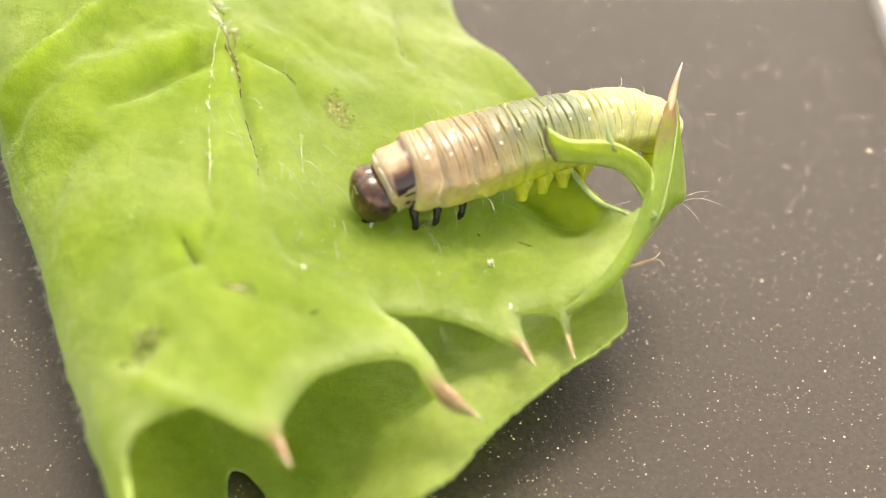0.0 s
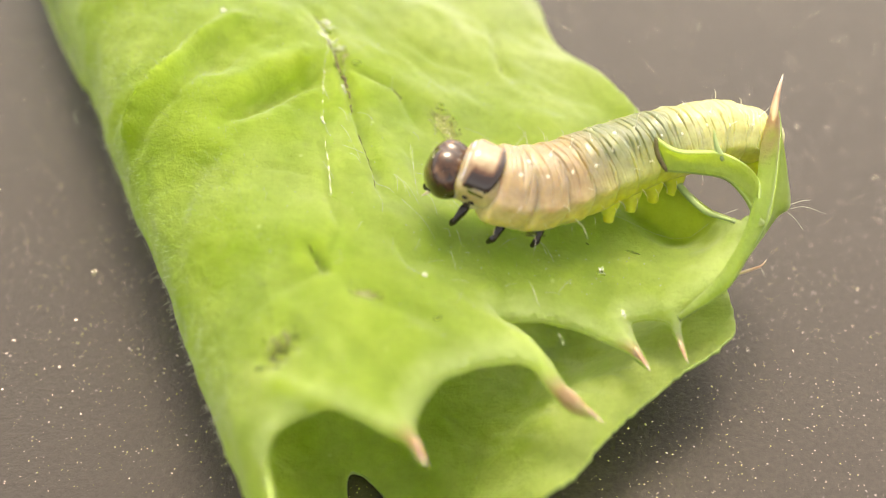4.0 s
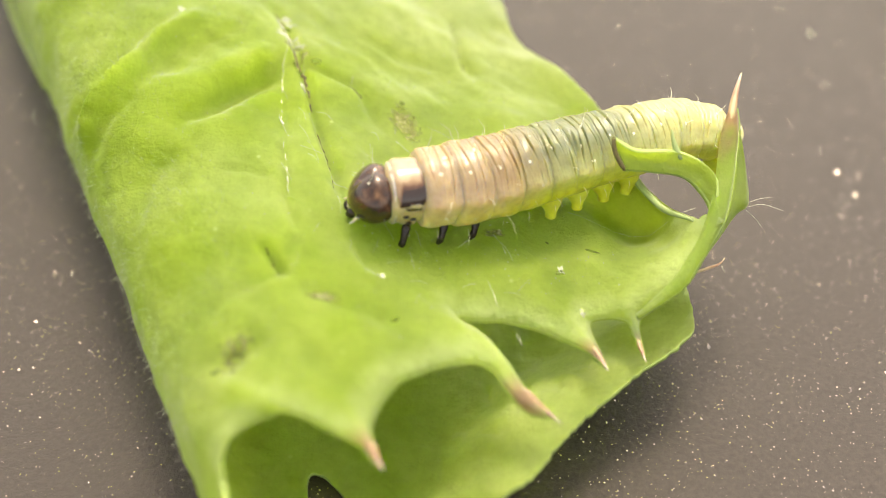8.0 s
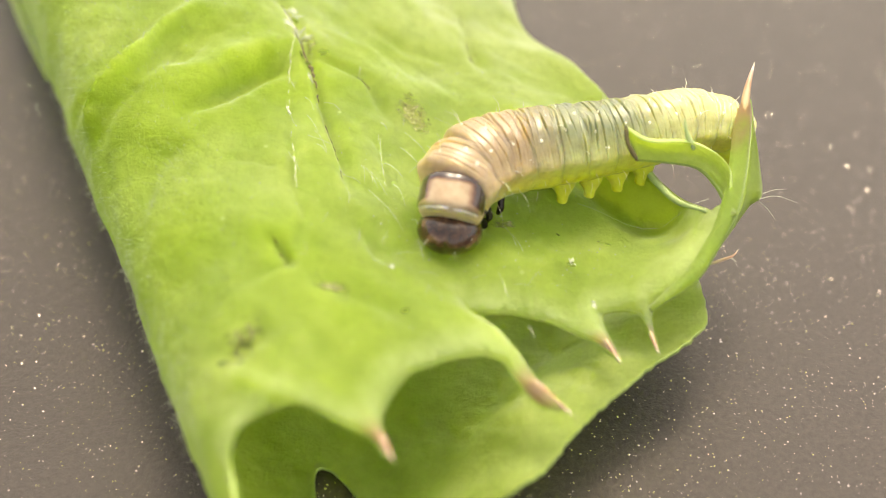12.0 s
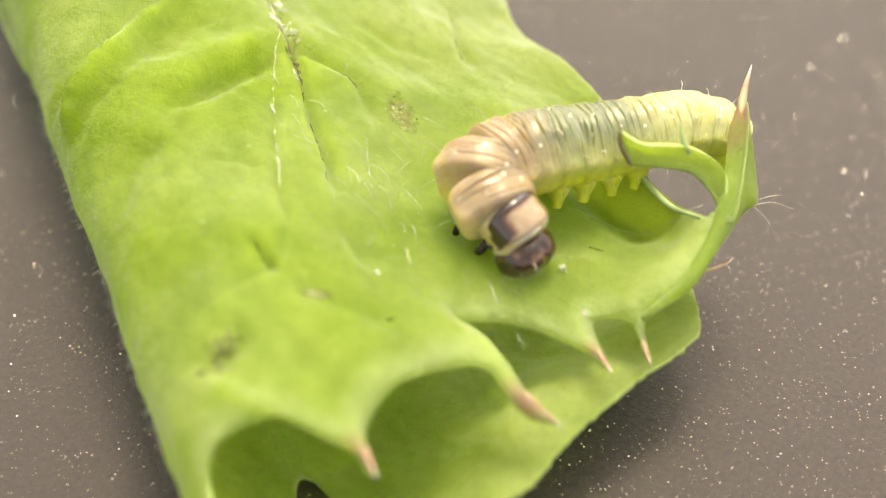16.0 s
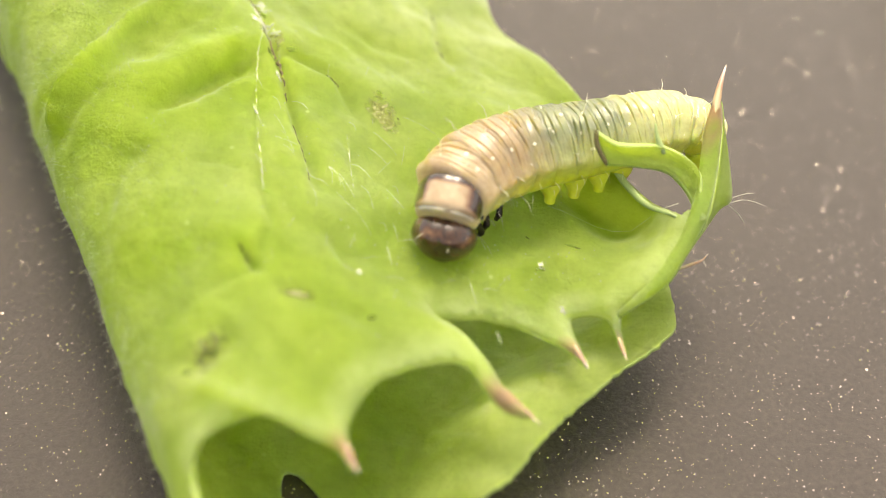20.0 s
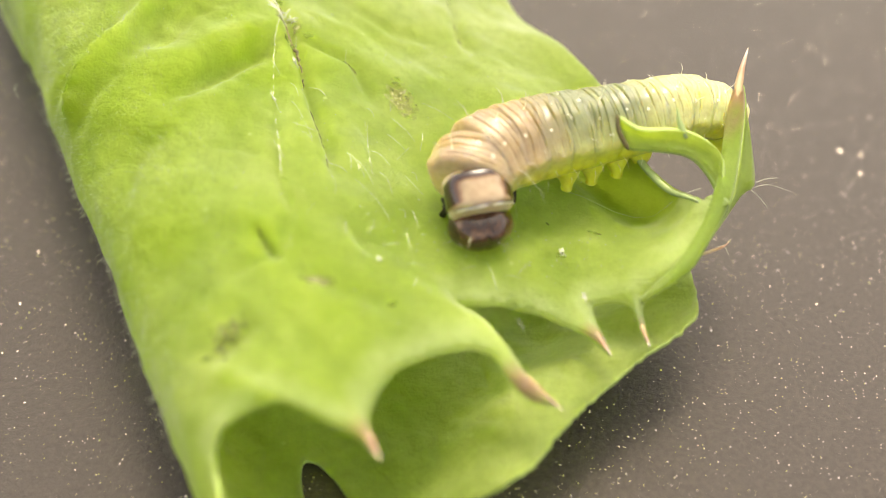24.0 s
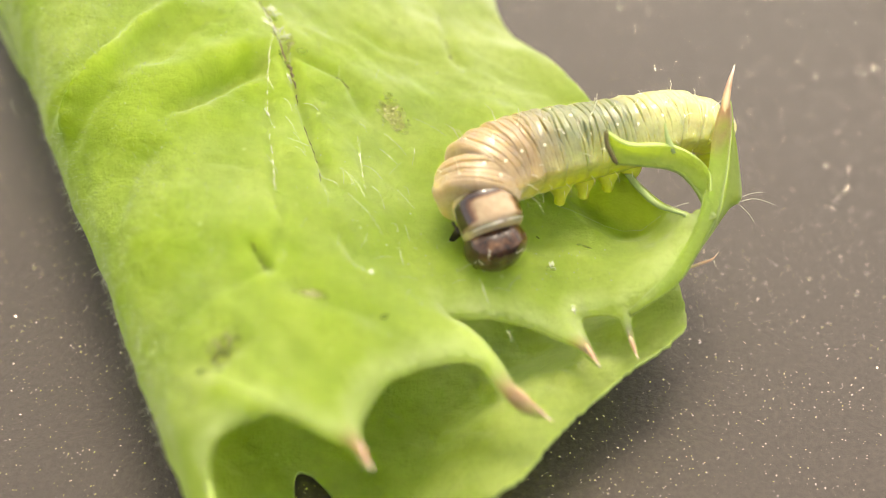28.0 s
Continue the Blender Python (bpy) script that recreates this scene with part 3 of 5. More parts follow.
def build_leaf():
    from mathutils.geometry import delaunay_2d_cdt
    leaf = new("rolled_leaf")
    leaf.location = spot(0, 5, 0)
    tagged(leaf, "bright green rolled leaf with spiny toothed margin on grey surface", "leaf")
    ring = cut_corners(MARGIN_BACK + MARGIN_TEETH + MARGIN_NEAR + MARGIN_BELOW)
    fine = []
    for (ax, ay), (bx, by) in zip(ring, ring[1:] + ring[:1]):
        k = max(1, int(math.hypot(bx - ax, by - ay) / (0.3 if ay < 22 else 1.2)))
        fine += [(ax + (bx - ax) * q / k, ay + (by - ay) * q / k) for q in range(k)]
    # the far margin below is finely ragged
    fine = [(x + 0.10 * noise.noise((2.6 * x, 2.6 * y, 5.0)), y + 0.10 * noise.noise((2.6 * x, 2.6 * y, 9.0))) if x < -22 and y < 6 else (x, y) for x, y in fine]
    edge_grid = {}
    for x, y in fine:
        edge_grid.setdefault((int(x // 1), int(y // 1)), []).append((x, y))

    def drop_of(x, y):
        """How far the near margin of the upper side hangs down."""
        if not (-7 < x < 23 and y < 3):
            return 0.0
        return -0.70 * (1 - min(1, from_edge(x, y) / 1.3)) ** 2 * sig((0.5 - y) / 0.7) * (0.2 + 0.8 * sig((19.6 - x) / 0.5)) * sig((x + 2.2) / 0.7)

    def from_edge(x, y):
        best = 1.9
        for a in range(int(x // 1) - 2, int(x // 1) + 3):
            for b in range(int(y // 1) - 2, int(y // 1) + 3):
                for ex, ey in edge_grid.get((a, b), ()):
                    best = min(best, math.hypot(ex - x, ey - y))
        return best

    flat = list(fine)
    y = -14.0
    row = 0
    while y < 45:
        step = 0.26 if y < 20 else 1.2
        cross = sorted(ax + (bx - ax) * (y - ay) / (by - ay) for (ax, ay), (bx, by) in zip(ring, ring[1:] + ring[:1]) if (ay > y) != (by > y))
        for lo, hi in zip(cross[::2], cross[1::2]):
            x = lo + 0.2 + (step / 2 if row % 2 else 0)
            while x < hi - 0.1:
                if from_edge(x, y) > 0.16:
                    flat.append((x, y))
                x += step if x > -16 else step * 1.4
        y += step
        row += 1
    out = delaunay_2d_cdt([Vector(p) for p in flat], [], [list(range(len(fine)))], 1, 1e-4)
    places, faces = out[0], out[2]
    base = leaf.location
    me = bpy.data.meshes.new("blade")
    verts = []
    for p in places:
        lip = drop_of(p.x, p.y)
        verts.append(leaf_place(p.x, p.y, lip) - base)
    me.from_pydata(verts, [], [list(f) for f in faces])
    # near edge only: a paler margin with caught light put into its colour
    pale_lit_rim = me.attributes.new("margin", "FLOAT", "POINT")
    for p, item in zip(places, pale_lit_rim.data):
        item.value = max(0.0, 1 - from_edge(p.x, p.y) / 1.85) if p.x > -5 and p.y < 3 else 0.0
    tan_tip = me.attributes.new("tip", "FLOAT", "POINT")
    for p, item in zip(places, tan_tip.data):
        near = min((math.hypot(p.x - s, p.y - y + 0.5), r) for (s, y), _, r in TOOTH_SPINES)
        item.value = max(0.0, 1 - near[0] / (0.75 + 1.5 * near[1]))
    me.materials.append(M_LEAF)
    for p in me.polygons:
        p.use_smooth = True
    blade = new("blade", me)
    blade.parent = leaf
    thick = blade.modifiers.new("thickness", "SOLIDIFY")
    thick.thickness, thick.offset = 0.00022, -1
    me.materials.append(M_LEAF_EDGE)
    thick.material_offset_rim = 1

    def strip(name, one, two, mat, label, bulge=0.0, n=24, thickness=0.00022, tan=False):
        """A thin blade between two edges, each a run of places in mm."""
        bm = bmesh.new()
        a = bezier([spot(*p) - base for p in one], n)
        b = bezier([spot(*p) - base for p in two], n)
        rows = []
        for p, q in zip(a, b):
            d = q - p
            out_way = Vector((0, -1, 0.4)).normalized()
            rows.append([bm.verts.new(p + d * (k / 4) + out_way * bulge * MM * math.sin(math.pi * k / 4)) for k in range(5)])
        for r0, r1 in zip(rows, rows[1:]):
            for k in range(4):
                bm.faces.new((r0[k], r0[k + 1], r1[k + 1], r1[k]))
        bmesh.ops.remove_doubles(bm, verts=bm.verts, dist=1e-6)
        ob = part(name, bm, mat, leaf, label)
        if tan:
            share = ob.data.attributes.new("tip", "FLOAT", "POINT")
            for item, v in zip(share.data, ob.data.vertices):
                item.value = max(0.0, min(1.0, ((v.co + base).y / MM - 5.2) / 3.2 + 0.5 * noise.noise(v.co * 2500)))
        s = ob.modifiers.new("thickness", "SOLIDIFY")
        s.thickness, s.offset = thickness, 0
        ob.data.materials.append(M_LEAF_EDGE)
        s.material_offset_rim = 1
        return ob

    # the eaten strip that bridges the hole, and the upright folded tooth
    strip("strip", [(7.7, 4.13, 12.3), (8.76, 3.92, 11.7), (10.68, 4.32, 11.3), (11.99, 4.24, 10.7), (12.75, 3.91, 10.0), (12.78, 3.02, 9.2)], [(8.27, 3.33, 11.0), (9.65, 3.64, 10.6), (11.15, 3.71, 10.2), (12.01, 3.22, 9.6), (12.39, 2.82, 9.1), (12.47, 2.1, 8.8)], M_LEAF, "narrow curled leaf strip left beside an eaten hole", -0.22, thickness=0.00024)
    strip("flap", [(-33.61, 37.23, 3.6), (-31.52, 32.73, 3.9), (-29.86, 29.28, 4.2), (-27.97, 25.36, 4.5), (-25.93, 21.48, 4.8), (-24.06, 18.13, 5.0)], [(-31.86, 37.21, 3.6), (-30.0, 32.72, 3.9), (-28.48, 29.26, 4.2), (-26.64, 25.35, 4.5), (-25.01, 21.47, 4.8), (-23.96, 18.24, 5.0)], M_LEAF_UNDER, "pale flap turned out on the roll's side", 0.0)
    strip("tooth", [(8.62, -2.0, 6.95), (10.34, -0.6, 7.81), (11.21, 0.5, 8.36), (11.72, 1.3, 8.68), (12.34, 2.7, 9.31), (12.86, 4.4, 9.4), (13.36, 6.51, 10.1), (13.76, 7.62, 10.55), (14.1, 8.19, 10.8)], [(8.62, -2.0, 6.9), (10.69, -0.9, 7.5), (11.5, 0.1, 8.02), (12.14, 0.92, 8.3), (12.98, 2.29, 8.8), (13.64, 4.22, 9.2), (14.18, 6.47, 9.95), (14.36, 7.67, 10.4), (14.29, 8.26, 10.75)], M_LEAF_UNDER, "upright folded leaf tooth, pale green with a tan point", 0.15, tan=True)
    strip("wing", [(8.62, -2.0, 6.9), (10.69, -0.9, 7.5), (11.5, 0.1, 8.02), (12.14, 0.92, 8.3), (12.98, 2.29, 8.8), (13.64, 4.22, 9.2), (14.18, 6.47, 9.95), (14.36, 7.67, 10.4), (14.29, 8.26, 10.75)], [(8.67, -2.1, 6.82), (10.69, -0.9, 7.45), (11.55, 0.0, 7.91), (12.38, 1.24, 8.1), (13.9, 3.61, 8.0), (14.55, 4.03, 8.2), (14.61, 5.55, 8.9), (14.54, 7.22, 9.95), (14.43, 8.32, 10.7)], M_LEAF, "", -0.1)

    def spine(points, thick_base):
        """A sharp point that grows on from a tooth; points are Vectors."""
        bm = bmesh.new()
        c = bezier([p - base for p in points], 10)
        tube(bm, c, [thick_base * MM * (0.03 + 0.97 * (1 - k / 10) ** 0.85) * (0.1, 0.55, 0.85, 1.0)[min(k, 3)] for k in range(11)], 10)
        ob = part("spine", bm, M_SPINE, leaf, "sharp tan-pink leaf spine")
        share = ob.data.attributes.new("tip", "FLOAT", "POINT")
        for k, item in enumerate(share.data):
            item.value = (k // 10) / 10

    for points, r in [([(13.94, 7.3, 10.45), (14.38, 8.87, 11.05), (14.87, 10.14, 11.6)], 0.28), ([(-6.08, -8.92, 0.5), (-5.58, -9.49, 0.6), (-4.96, -10.0, 0.8)], 0.2), ([(11.38, 0.33, 7.2), (12.45, 1.05, 6.9), (13.01, 1.41, 6.8), (13.29, 1.66, 7.0)], 0.1), ([(0.92, -8.77, 1.3), (0.78, -9.7, 1.2), (0.82, -10.45, 1.2)], 0.12)]:
        spine([spot(*p) for p in points], r)
    for (s, y), tip, r in TOOTH_SPINES:
        foot = leaf_place(s, y, drop_of(s, y) - 0.6 * r)
        end = spot(*tip)
        spine([foot, foot.lerp(end, 0.45) + Vector((0, 0, -0.05 * MM)), end], r)

    # the pale thickened margin and the pale veins
    bead = [p for p in fine if -5 < p[0] < 24.5 and p[1] < 2.6 and p[1] > -11.5]
    run = [bead[0]]
    for p in bead[1:] + [None]:
        if p is not None and math.hypot(p[0] - run[-1][0], p[1] - run[-1][1]) < 0.9:
            run.append(p)
            continue
        if len(run) > 3:
            bm = bmesh.new()
            tube(bm, [leaf_place(s, y, drop_of(s, y) - 0.05) - base for s, y in run], [0.05 * MM] * len(run), 6)
            part("margin", bm, M_LEAF, leaf, "pale thickened leaf margin")
        run = [p]
    for path, width, sunk in [([(-7.6, 9.5), (-4.9, 8.1), (-2.7, 8.8), (-0.7, 10.9), (1.7, 13.3), (3.8, 14.7)], 0.12, 0.085), ([(-0.9, -3.8), (0.5, -3.2), (2.0, -2.3), (3.8, 0.2), (4.0, 2.3)], 0.06, 0.045), ([(3.9, 2.3), (5.0, 1.5), (7.0, 2.9), (8.5, 3.8)], 0.06, 0.04), ([(-3.7, -4.9), (-1.7, -4.6), (0.3, -3.2), (1.8, -2.4)], 0.055, 0.043), ([(12.3, 13.9), (13.1, 12.4), (14.5, 12.2), (16.7, 13.0)], 0.055, 0.043), ([(-22.1, -1.3), (-22.0, -3.3), (-22.0, -5.7), (-21.7, -7.3)], 0.06, 0.04), ([(-23.8, -4.2), (-24.4, -5.7), (-25.0, -6.5), (-24.9, -7.8)], 0.06, 0.04), ([(-27.2, -0.7), (-26.6, -2.5), (-26.4, -4.2)], 0.05, 0.03)]:
        bm = bmesh.new()
        c = bezier([(s, y, 0) for s, y in path], 30)
        tube(bm, [leaf_place(p.x, p.y, -sunk) - base for p in c], [width * MM * (1 - 0.6 * k / 30) for k in range(31)], 8)
        part("vein", bm, M_LEAF_UNDER, leaf, "raised pale leaf vein")

    # dry scar along the midrib, small blemishes, and dark marks for two pits
    for run, width in [([(8.9, 16.7), (9.0, 15.0), (8.7, 13.1), (8.5, 11.3), (7.9, 9.2)], 0.12), ([(7.9, 9.2), (7.5, 7.0), (7.2, 5.0), (6.7, 3.5)], 0.06), ([(1.7, -1.3), (1.8, -2.2), (1.8, -2.6)], 0.06), ([(19.8, 19.2), (18.7, 16.0), (18.4, 14.4)], 0.03)]:
        bm = bmesh.new()
        rng = random.Random(int(run[0][0] * 10))
        c = bezier([(s, y, 0) for s, y in run], 26)
        tube(bm, [leaf_place(p.x + rng.uniform(-0.05, 0.05), p.y, 0.01) - base for p in c], [width * MM * rng.uniform(0.35, 1.0) * math.sin(math.pi * (k + 1) / 28) ** 0.5 for k in range(27)], 6)
        part("scar", bm, M_SCAR, leaf, "thin dry brown scar along the vein")
    # the first two are flat dark patches painted for the shade inside pits
    marks = list([(8.4, 12.2, 0.32, 0.3, 0.2), (8.9, 15.7, 0.22, 0.55, 0.5), (9.5, 12.8, 0.3, 0.18, 0.1), (10.7, 11.4, 0.1, 0.35, 0.5), (18.1, 2.1, 0.35, 0.1, -0.6), (15.7, 0.6, 0.3, 0.12, 0.2), (16.2, 2.6, 0.1, 0.08, 0), (6.1, -3.9, 0.2, 0.1, 0.4), (3.1, -3.7, 0.25, 0.08, -0.4)])
    rng = random.Random(3)
    for s, y, ds, dy, count in [(12.7, 9.8, 0.3, 0.6, 12), (-2.6, -7.0, 0.3, 0.1, 12), (-1.1, -6.2, 0.5, 0.3, 9)]:
        marks += [(s + rng.gauss(0, ds), y + rng.gauss(0, dy), rng.uniform(0.04, 0.14), rng.uniform(0.04, 0.18), rng.uniform(0, 3)) for _ in range(count)]
    for s, y, a, b, turn in marks:
        bm = bmesh.new()
        rng = random.Random(int(s * 100))
        ring2 = []
        hub = bm.verts.new(leaf_place(s, y, 0.02) - base)
        for k in range(18):
            q = 2 * math.pi * k / 18
            r = rng.uniform(0.7, 1.1)
            u, v = a * r * math.cos(q), b * r * math.sin(q)
            ring2.append(bm.verts.new(leaf_place(s + u * math.cos(turn) - v * math.sin(turn), y + u * math.sin(turn) + v * math.cos(turn), 0.012) - base))
        for k in range(18):
            bm.faces.new((hub, ring2[k], ring2[(k + 1) % 18]))
        part("blemish_pit", bm, M_BLEMISH_PIT, leaf, "small rough olive-brown mark for a blemish or a dark pit")
    # thin ragged smudges of dirt
    for s, y, a, b, turn in [(12.6, 9.5, 0.8, 1.4, -0.25), (8.8, 13.6, 0.7, 0.8, 0.0), (11.0, 11.3, 0.35, 0.5, 0.6), (-1.6, -6.4, 1.5, 0.45, 0.65), (3.2, -3.6, 0.9, 0.3, 0.2), (13.6, 2.6, 0.7, 0.3, 0.2)]:
        bm = bmesh.new()
        grid, fades = [], []
        for k in range(19):
            row = []
            for n in range(19):
                u, v = k / 9 - 1, n / 9 - 1
                p, q = a * u, b * v
                row.append(bm.verts.new(leaf_place(s + p * math.cos(turn) - q * math.sin(turn), y + p * math.sin(turn) + q * math.cos(turn), 0.018) - base))
                fades.append(0.55 * (1 - u * u - v * v) + 0.25 * noise.noise((3 * u + s, 3 * v + y, 2.0)))
            grid.append(row)
        for r0, r1 in zip(grid, grid[1:]):
            for n in range(18):
                bm.faces.new((r0[n], r0[n + 1], r1[n + 1], r1[n]))
        film_patch = part("smudge", bm, M_SMUDGE, leaf, "thin ragged olive-grey smudge")
        fade = film_patch.data.attributes.new("fade", "FLOAT", "POINT")
        for value, item in zip(fades, fade.data):
            item.value = value
    # fine white fuzz on the outside of the roll
    rng = random.Random(21)
    bm = bmesh.new()
    for _ in range(2600):
        s, y = rng.uniform(-9.5, 1.0), rng.uniform(-8.5, 24)
        foot = leaf_place(s, y, 0.0)
        way = (leaf_place(s, y, 1.0) - foot).normalized() + Vector((rng.uniform(-0.5, 0.5), rng.uniform(-0.5, 0.5), rng.uniform(-0.5, 0.5)))
        tip_way = way + Vector((0, -0.3, -0.2))
        h = rng.uniform(0.10, 0.34) * MM
        tube(bm, [foot - base, foot - base + way * h * 0.5, foot - base + (way + tip_way) * h * 0.5], [0.007 * MM, 0.005 * MM, 0.002 * MM], 3, False)
    tagged(part("fuzz", bm, M_SILK, leaf, "fine white fuzz on the roll"), kind="stuff")
    # the brown cut end of the strip, its small side tooth, and the thick pale lip of the eaten hole
    bm = bmesh.new()
    tube(bm, [p - base for p in bezier([spot(7.72, 4.15, 12.33), spot(7.8, 3.75, 11.7), spot(8.27, 3.31, 10.98)], 10)], [0.05 * MM, *[0.11 * MM] * 9, 0.05 * MM], 8)
    part("cut_edge", bm, M_SCAR, leaf, "dry dark brown cut edge of the strip")
    bm = bmesh.new()
    tube(bm, [p - base for p in bezier([spot(11.0, 4.2, 10.9), spot(10.66, 4.55, 11.5), spot(10.5, 4.95, 12.1)], 8)], [MM * w for w in (0.08, 0.14, 0.15, 0.14, 0.12, 0.1, 0.08, 0.06, 0.02)], 8)
    part("side_tooth", bm, M_LIP, leaf, "small pale pointed tooth of the strip")
    bm = bmesh.new()
    c = bezier([(s, y, 0) for s, y in [(23.1, 9.2), (22.45, 7.2), (22.3, 5.6), (22.4, 3.6), (22.65, 2.2)]], 24)
    tube(bm, [leaf_place(p.x, p.y, -0.02) - base for p in c], [MM * (0.05 + 0.13 * math.sin(math.pi * (k + 1) / 26)) for k in range(25)], 10)
    part("lip", bm, M_LIP, leaf, "thick pale lip of the eaten hole")
    # loose white fibres caught on the teeth
    for a, m, e in [((14.39, 3.79, 8.2), (15.39, 4.24, 8.0), (16.6, 4.4, 7.4)), ((14.34, 3.92, 8.3), (15.17, 4.21, 8.4), (15.64, 4.06, 8.6)), ((14.45, 3.74, 8.1), (15.05, 3.96, 7.4), (15.51, 3.91, 6.8)), ((-23.32, 14.66, 6.0), (-23.18, 13.87, 6.2), (-22.81, 13.26, 6.0)), ((13.98, 5.0, 3.0), (14.32, 4.81, 3.2), (14.59, 4.62, 2.8))]:
        bm = bmesh.new()
        c = bezier([spot(*p) - base for p in (a, m, e)], 8)
        tube(bm, c, [0.008 * MM] * 6 + [0.007 * MM, 0.005 * MM, 0.003 * MM], 5)
        part("fibre", bm, M_SILK, leaf, "fine white fibre")
    return leaf


def build_silk():
    """Fine silk threads on and over the leaf."""
    rng = random.Random(4)
    for path in [[(8.6, 14.1), (7.2, 11.2), (5.9, 7.9), (4.9, 4.8), (4.0, 2.1)], [(9.9, 7.4), (9.3, 5.5), (8.7, 3.8)]]:
        bm = bmesh.new()
        c = bezier([(s, y, 0) for s, y in path], 70)
        tube(bm, [leaf_place(p.x + rng.uniform(-0.03, 0.03), p.y, 0.02) for p in c], [MM * rng.choice((0.005, 0.008, 0.015, 0.026)) for _ in c], 5)
        tagged(new("silk_thread", mesh_of("silk_thread", bm, M_SILK)), "beaded white silk thread laid along the green leaf", "thread", "silk threads on the leaf")
    for s, y, size in [(8.7, 14.3, 1.3), (9.2, 16.1, 0.8), (3.4, 15.1, 0.55), (8.0, 10.6, 0.4), (5.7, 7.4, 0.3), (15.8, 0.7, 0.35), (6.5, -1.5, 0.3), (15.5, -1.6, 0.3)]:
        bm = bmesh.new()
        for k in range(int(16 * size) + 6):
            a, d = rng.uniform(0, 6.28), rng.uniform(0, 0.45) * size
            ds, dy = d * math.cos(a), 1.5 * d * math.sin(a)
            w = rng.uniform(0.2, 0.6) * size
            q = rng.uniform(0, 3.14)
            pts = [leaf_place(s + ds + w * (n / 4 - 0.5) * math.cos(q), y + dy + w * (n / 4 - 0.5) * math.sin(q), 0.02 + rng.uniform(0, 0.16)) for n in range(5)]
            tube(bm, pts, [MM * rng.uniform(0.012, 0.05) * (1 - abs(n / 2 - 1) * 0.7) for n in range(5)], 5)
        tagged(new("silk_tuft", mesh_of("silk_tuft", bm, M_SILK)), "matted tuft of white silk stuck to the green leaf", "silk tuft", "silk tufts on the leaf")
    for _ in range(34):
        s, y = rng.gauss(9.6, 2.2), rng.gauss(4.2, 3.6)
        length, turn = rng.uniform(0.4, 1.5), rng.gauss(1.55, 0.45)
        bm = bmesh.new()
        lift = rng.uniform(0.02, 0.22)
        pts = [leaf_place(s + length * (k / 6 - 0.5) * math.cos(turn), y + length * (k / 6 - 0.5) * math.sin(turn), 0.01 + lift * math.sin(math.pi * k / 6) + rng.uniform(0, 0.02)) for k in range(7)]
        tube(bm, pts, [MM * rng.uniform(0.006, 0.013) for _ in pts], 5)
        tagged(new("silk_thread", mesh_of("silk_thread", bm, M_SILK)), "fine white silk thread stuck to the green leaf", "thread", "silk threads on the leaf")
    bm = bmesh.new()
    ring = [p for p in cut_corners(MARGIN_BACK + MARGIN_TEETH + MARGIN_NEAR + MARGIN_BELOW) if p[0] > -12]
    for k in range(620):
        s, y = rng.uniform(-2, 20), rng.uniform(-6, 16)
        if rng.random() < 0.3:
            s, y = rng.uniform(7, 19), rng.gauss(0.6, 1.1)
        if not inside(s, y, ring) or min(math.hypot(s - a, y - b) for a, b in ring) < 1.25:
            continue
        p = leaf_place(s, y, 0.0)
        r = MM * rng.choice((0.010, 0.012, 0.015, 0.02, 0.032))
        a = rng.uniform(0, 6.28)
        d = Vector((math.cos(a), math.sin(a), rng.uniform(-0.2, 0.2))) * r * rng.uniform(0.2, 1.6)
        tube(bm, [p - d, p + Vector((0, 0, r)), p + d], [0.4 * r, r, 0.4 * r], 5)
    tagged(new("silk_speck", mesh_of("silk_speck", bm, M_SILK)), "tiny white specks of silk scattered over the green leaf", "specks", kind="stuff")
    for s, y, length, turn in [(6.7, 9.8, 1.2, 1.5), (5.7, 7.2, 1.5, 1.45), (4.5, 3.7, 1.3, 1.55), (9.6, 6.4, 1.6, 1.2), (7.9, 2.1, 2.0, 1.9), (20.7, 3.7, 5.2, -0.35), (8.0, 3.9, 1.2, 1.7), (7.7, -0.2, 1.0, 0.4), (14.2, 9.0, 1.5, -0.6), (2.8, -1.9, 0.9, 1.2), (6.2, -1.5, 0.8, -0.5), (4.6, 0.5, 0.9, 0.9), (8.3, -1.2, 0.9, 0.2), (5.9, 0.1, 1.1, 1.1), (10.7, -0.9, 0.7, 0.3), (13.1, 12.4, 1.2, 1.0), (6.3, 2.3, 1.4, 1.2), (12.6, -1.0, 0.8, 0.1), (9.4, 16.0, 0.9, 1.2), (8.8, 12.4, 0.8, 1.2)]:
        bm = bmesh.new()
        n = 8
        pts = [leaf_place(s + length * (k / n - 0.5) * math.cos(turn), y + length * (k / n - 0.5) * math.sin(turn),
                          0.03 + 0.10 * math.sin(math.pi * k / n) + rng.uniform(0, 0.02)) for k in range(n + 1)]
        tube(bm, pts, [0.008 * MM] * (n + 1), 5)
        tagged(new("silk_thread", mesh_of("silk_thread", bm, M_SILK)), "fine white silk thread stuck to the green leaf", "thread", "silk threads on the leaf")


# ---- the caterpillar ----
SEGMENTS = 13                      # from the tail: ten of the abdomen, three of the thorax
RADII = (1.20, 1.50, 1.66, 1.74, 1.80, 1.86, 1.91, 1.96, 2.01, 2.05, 2.06, 1.94, 1.48)
RING = (60, 76)                    # sides and steps of a segment
HALF = 0.98                        # half length of a segment
FOLDS = (0.7, 0.75, 0.8, 0.9, 1.0, 1.0, 1.0, 1.0, 1.0, 1.0, 0.85, 0.6, 0.4)   # how deeply each segment is creased


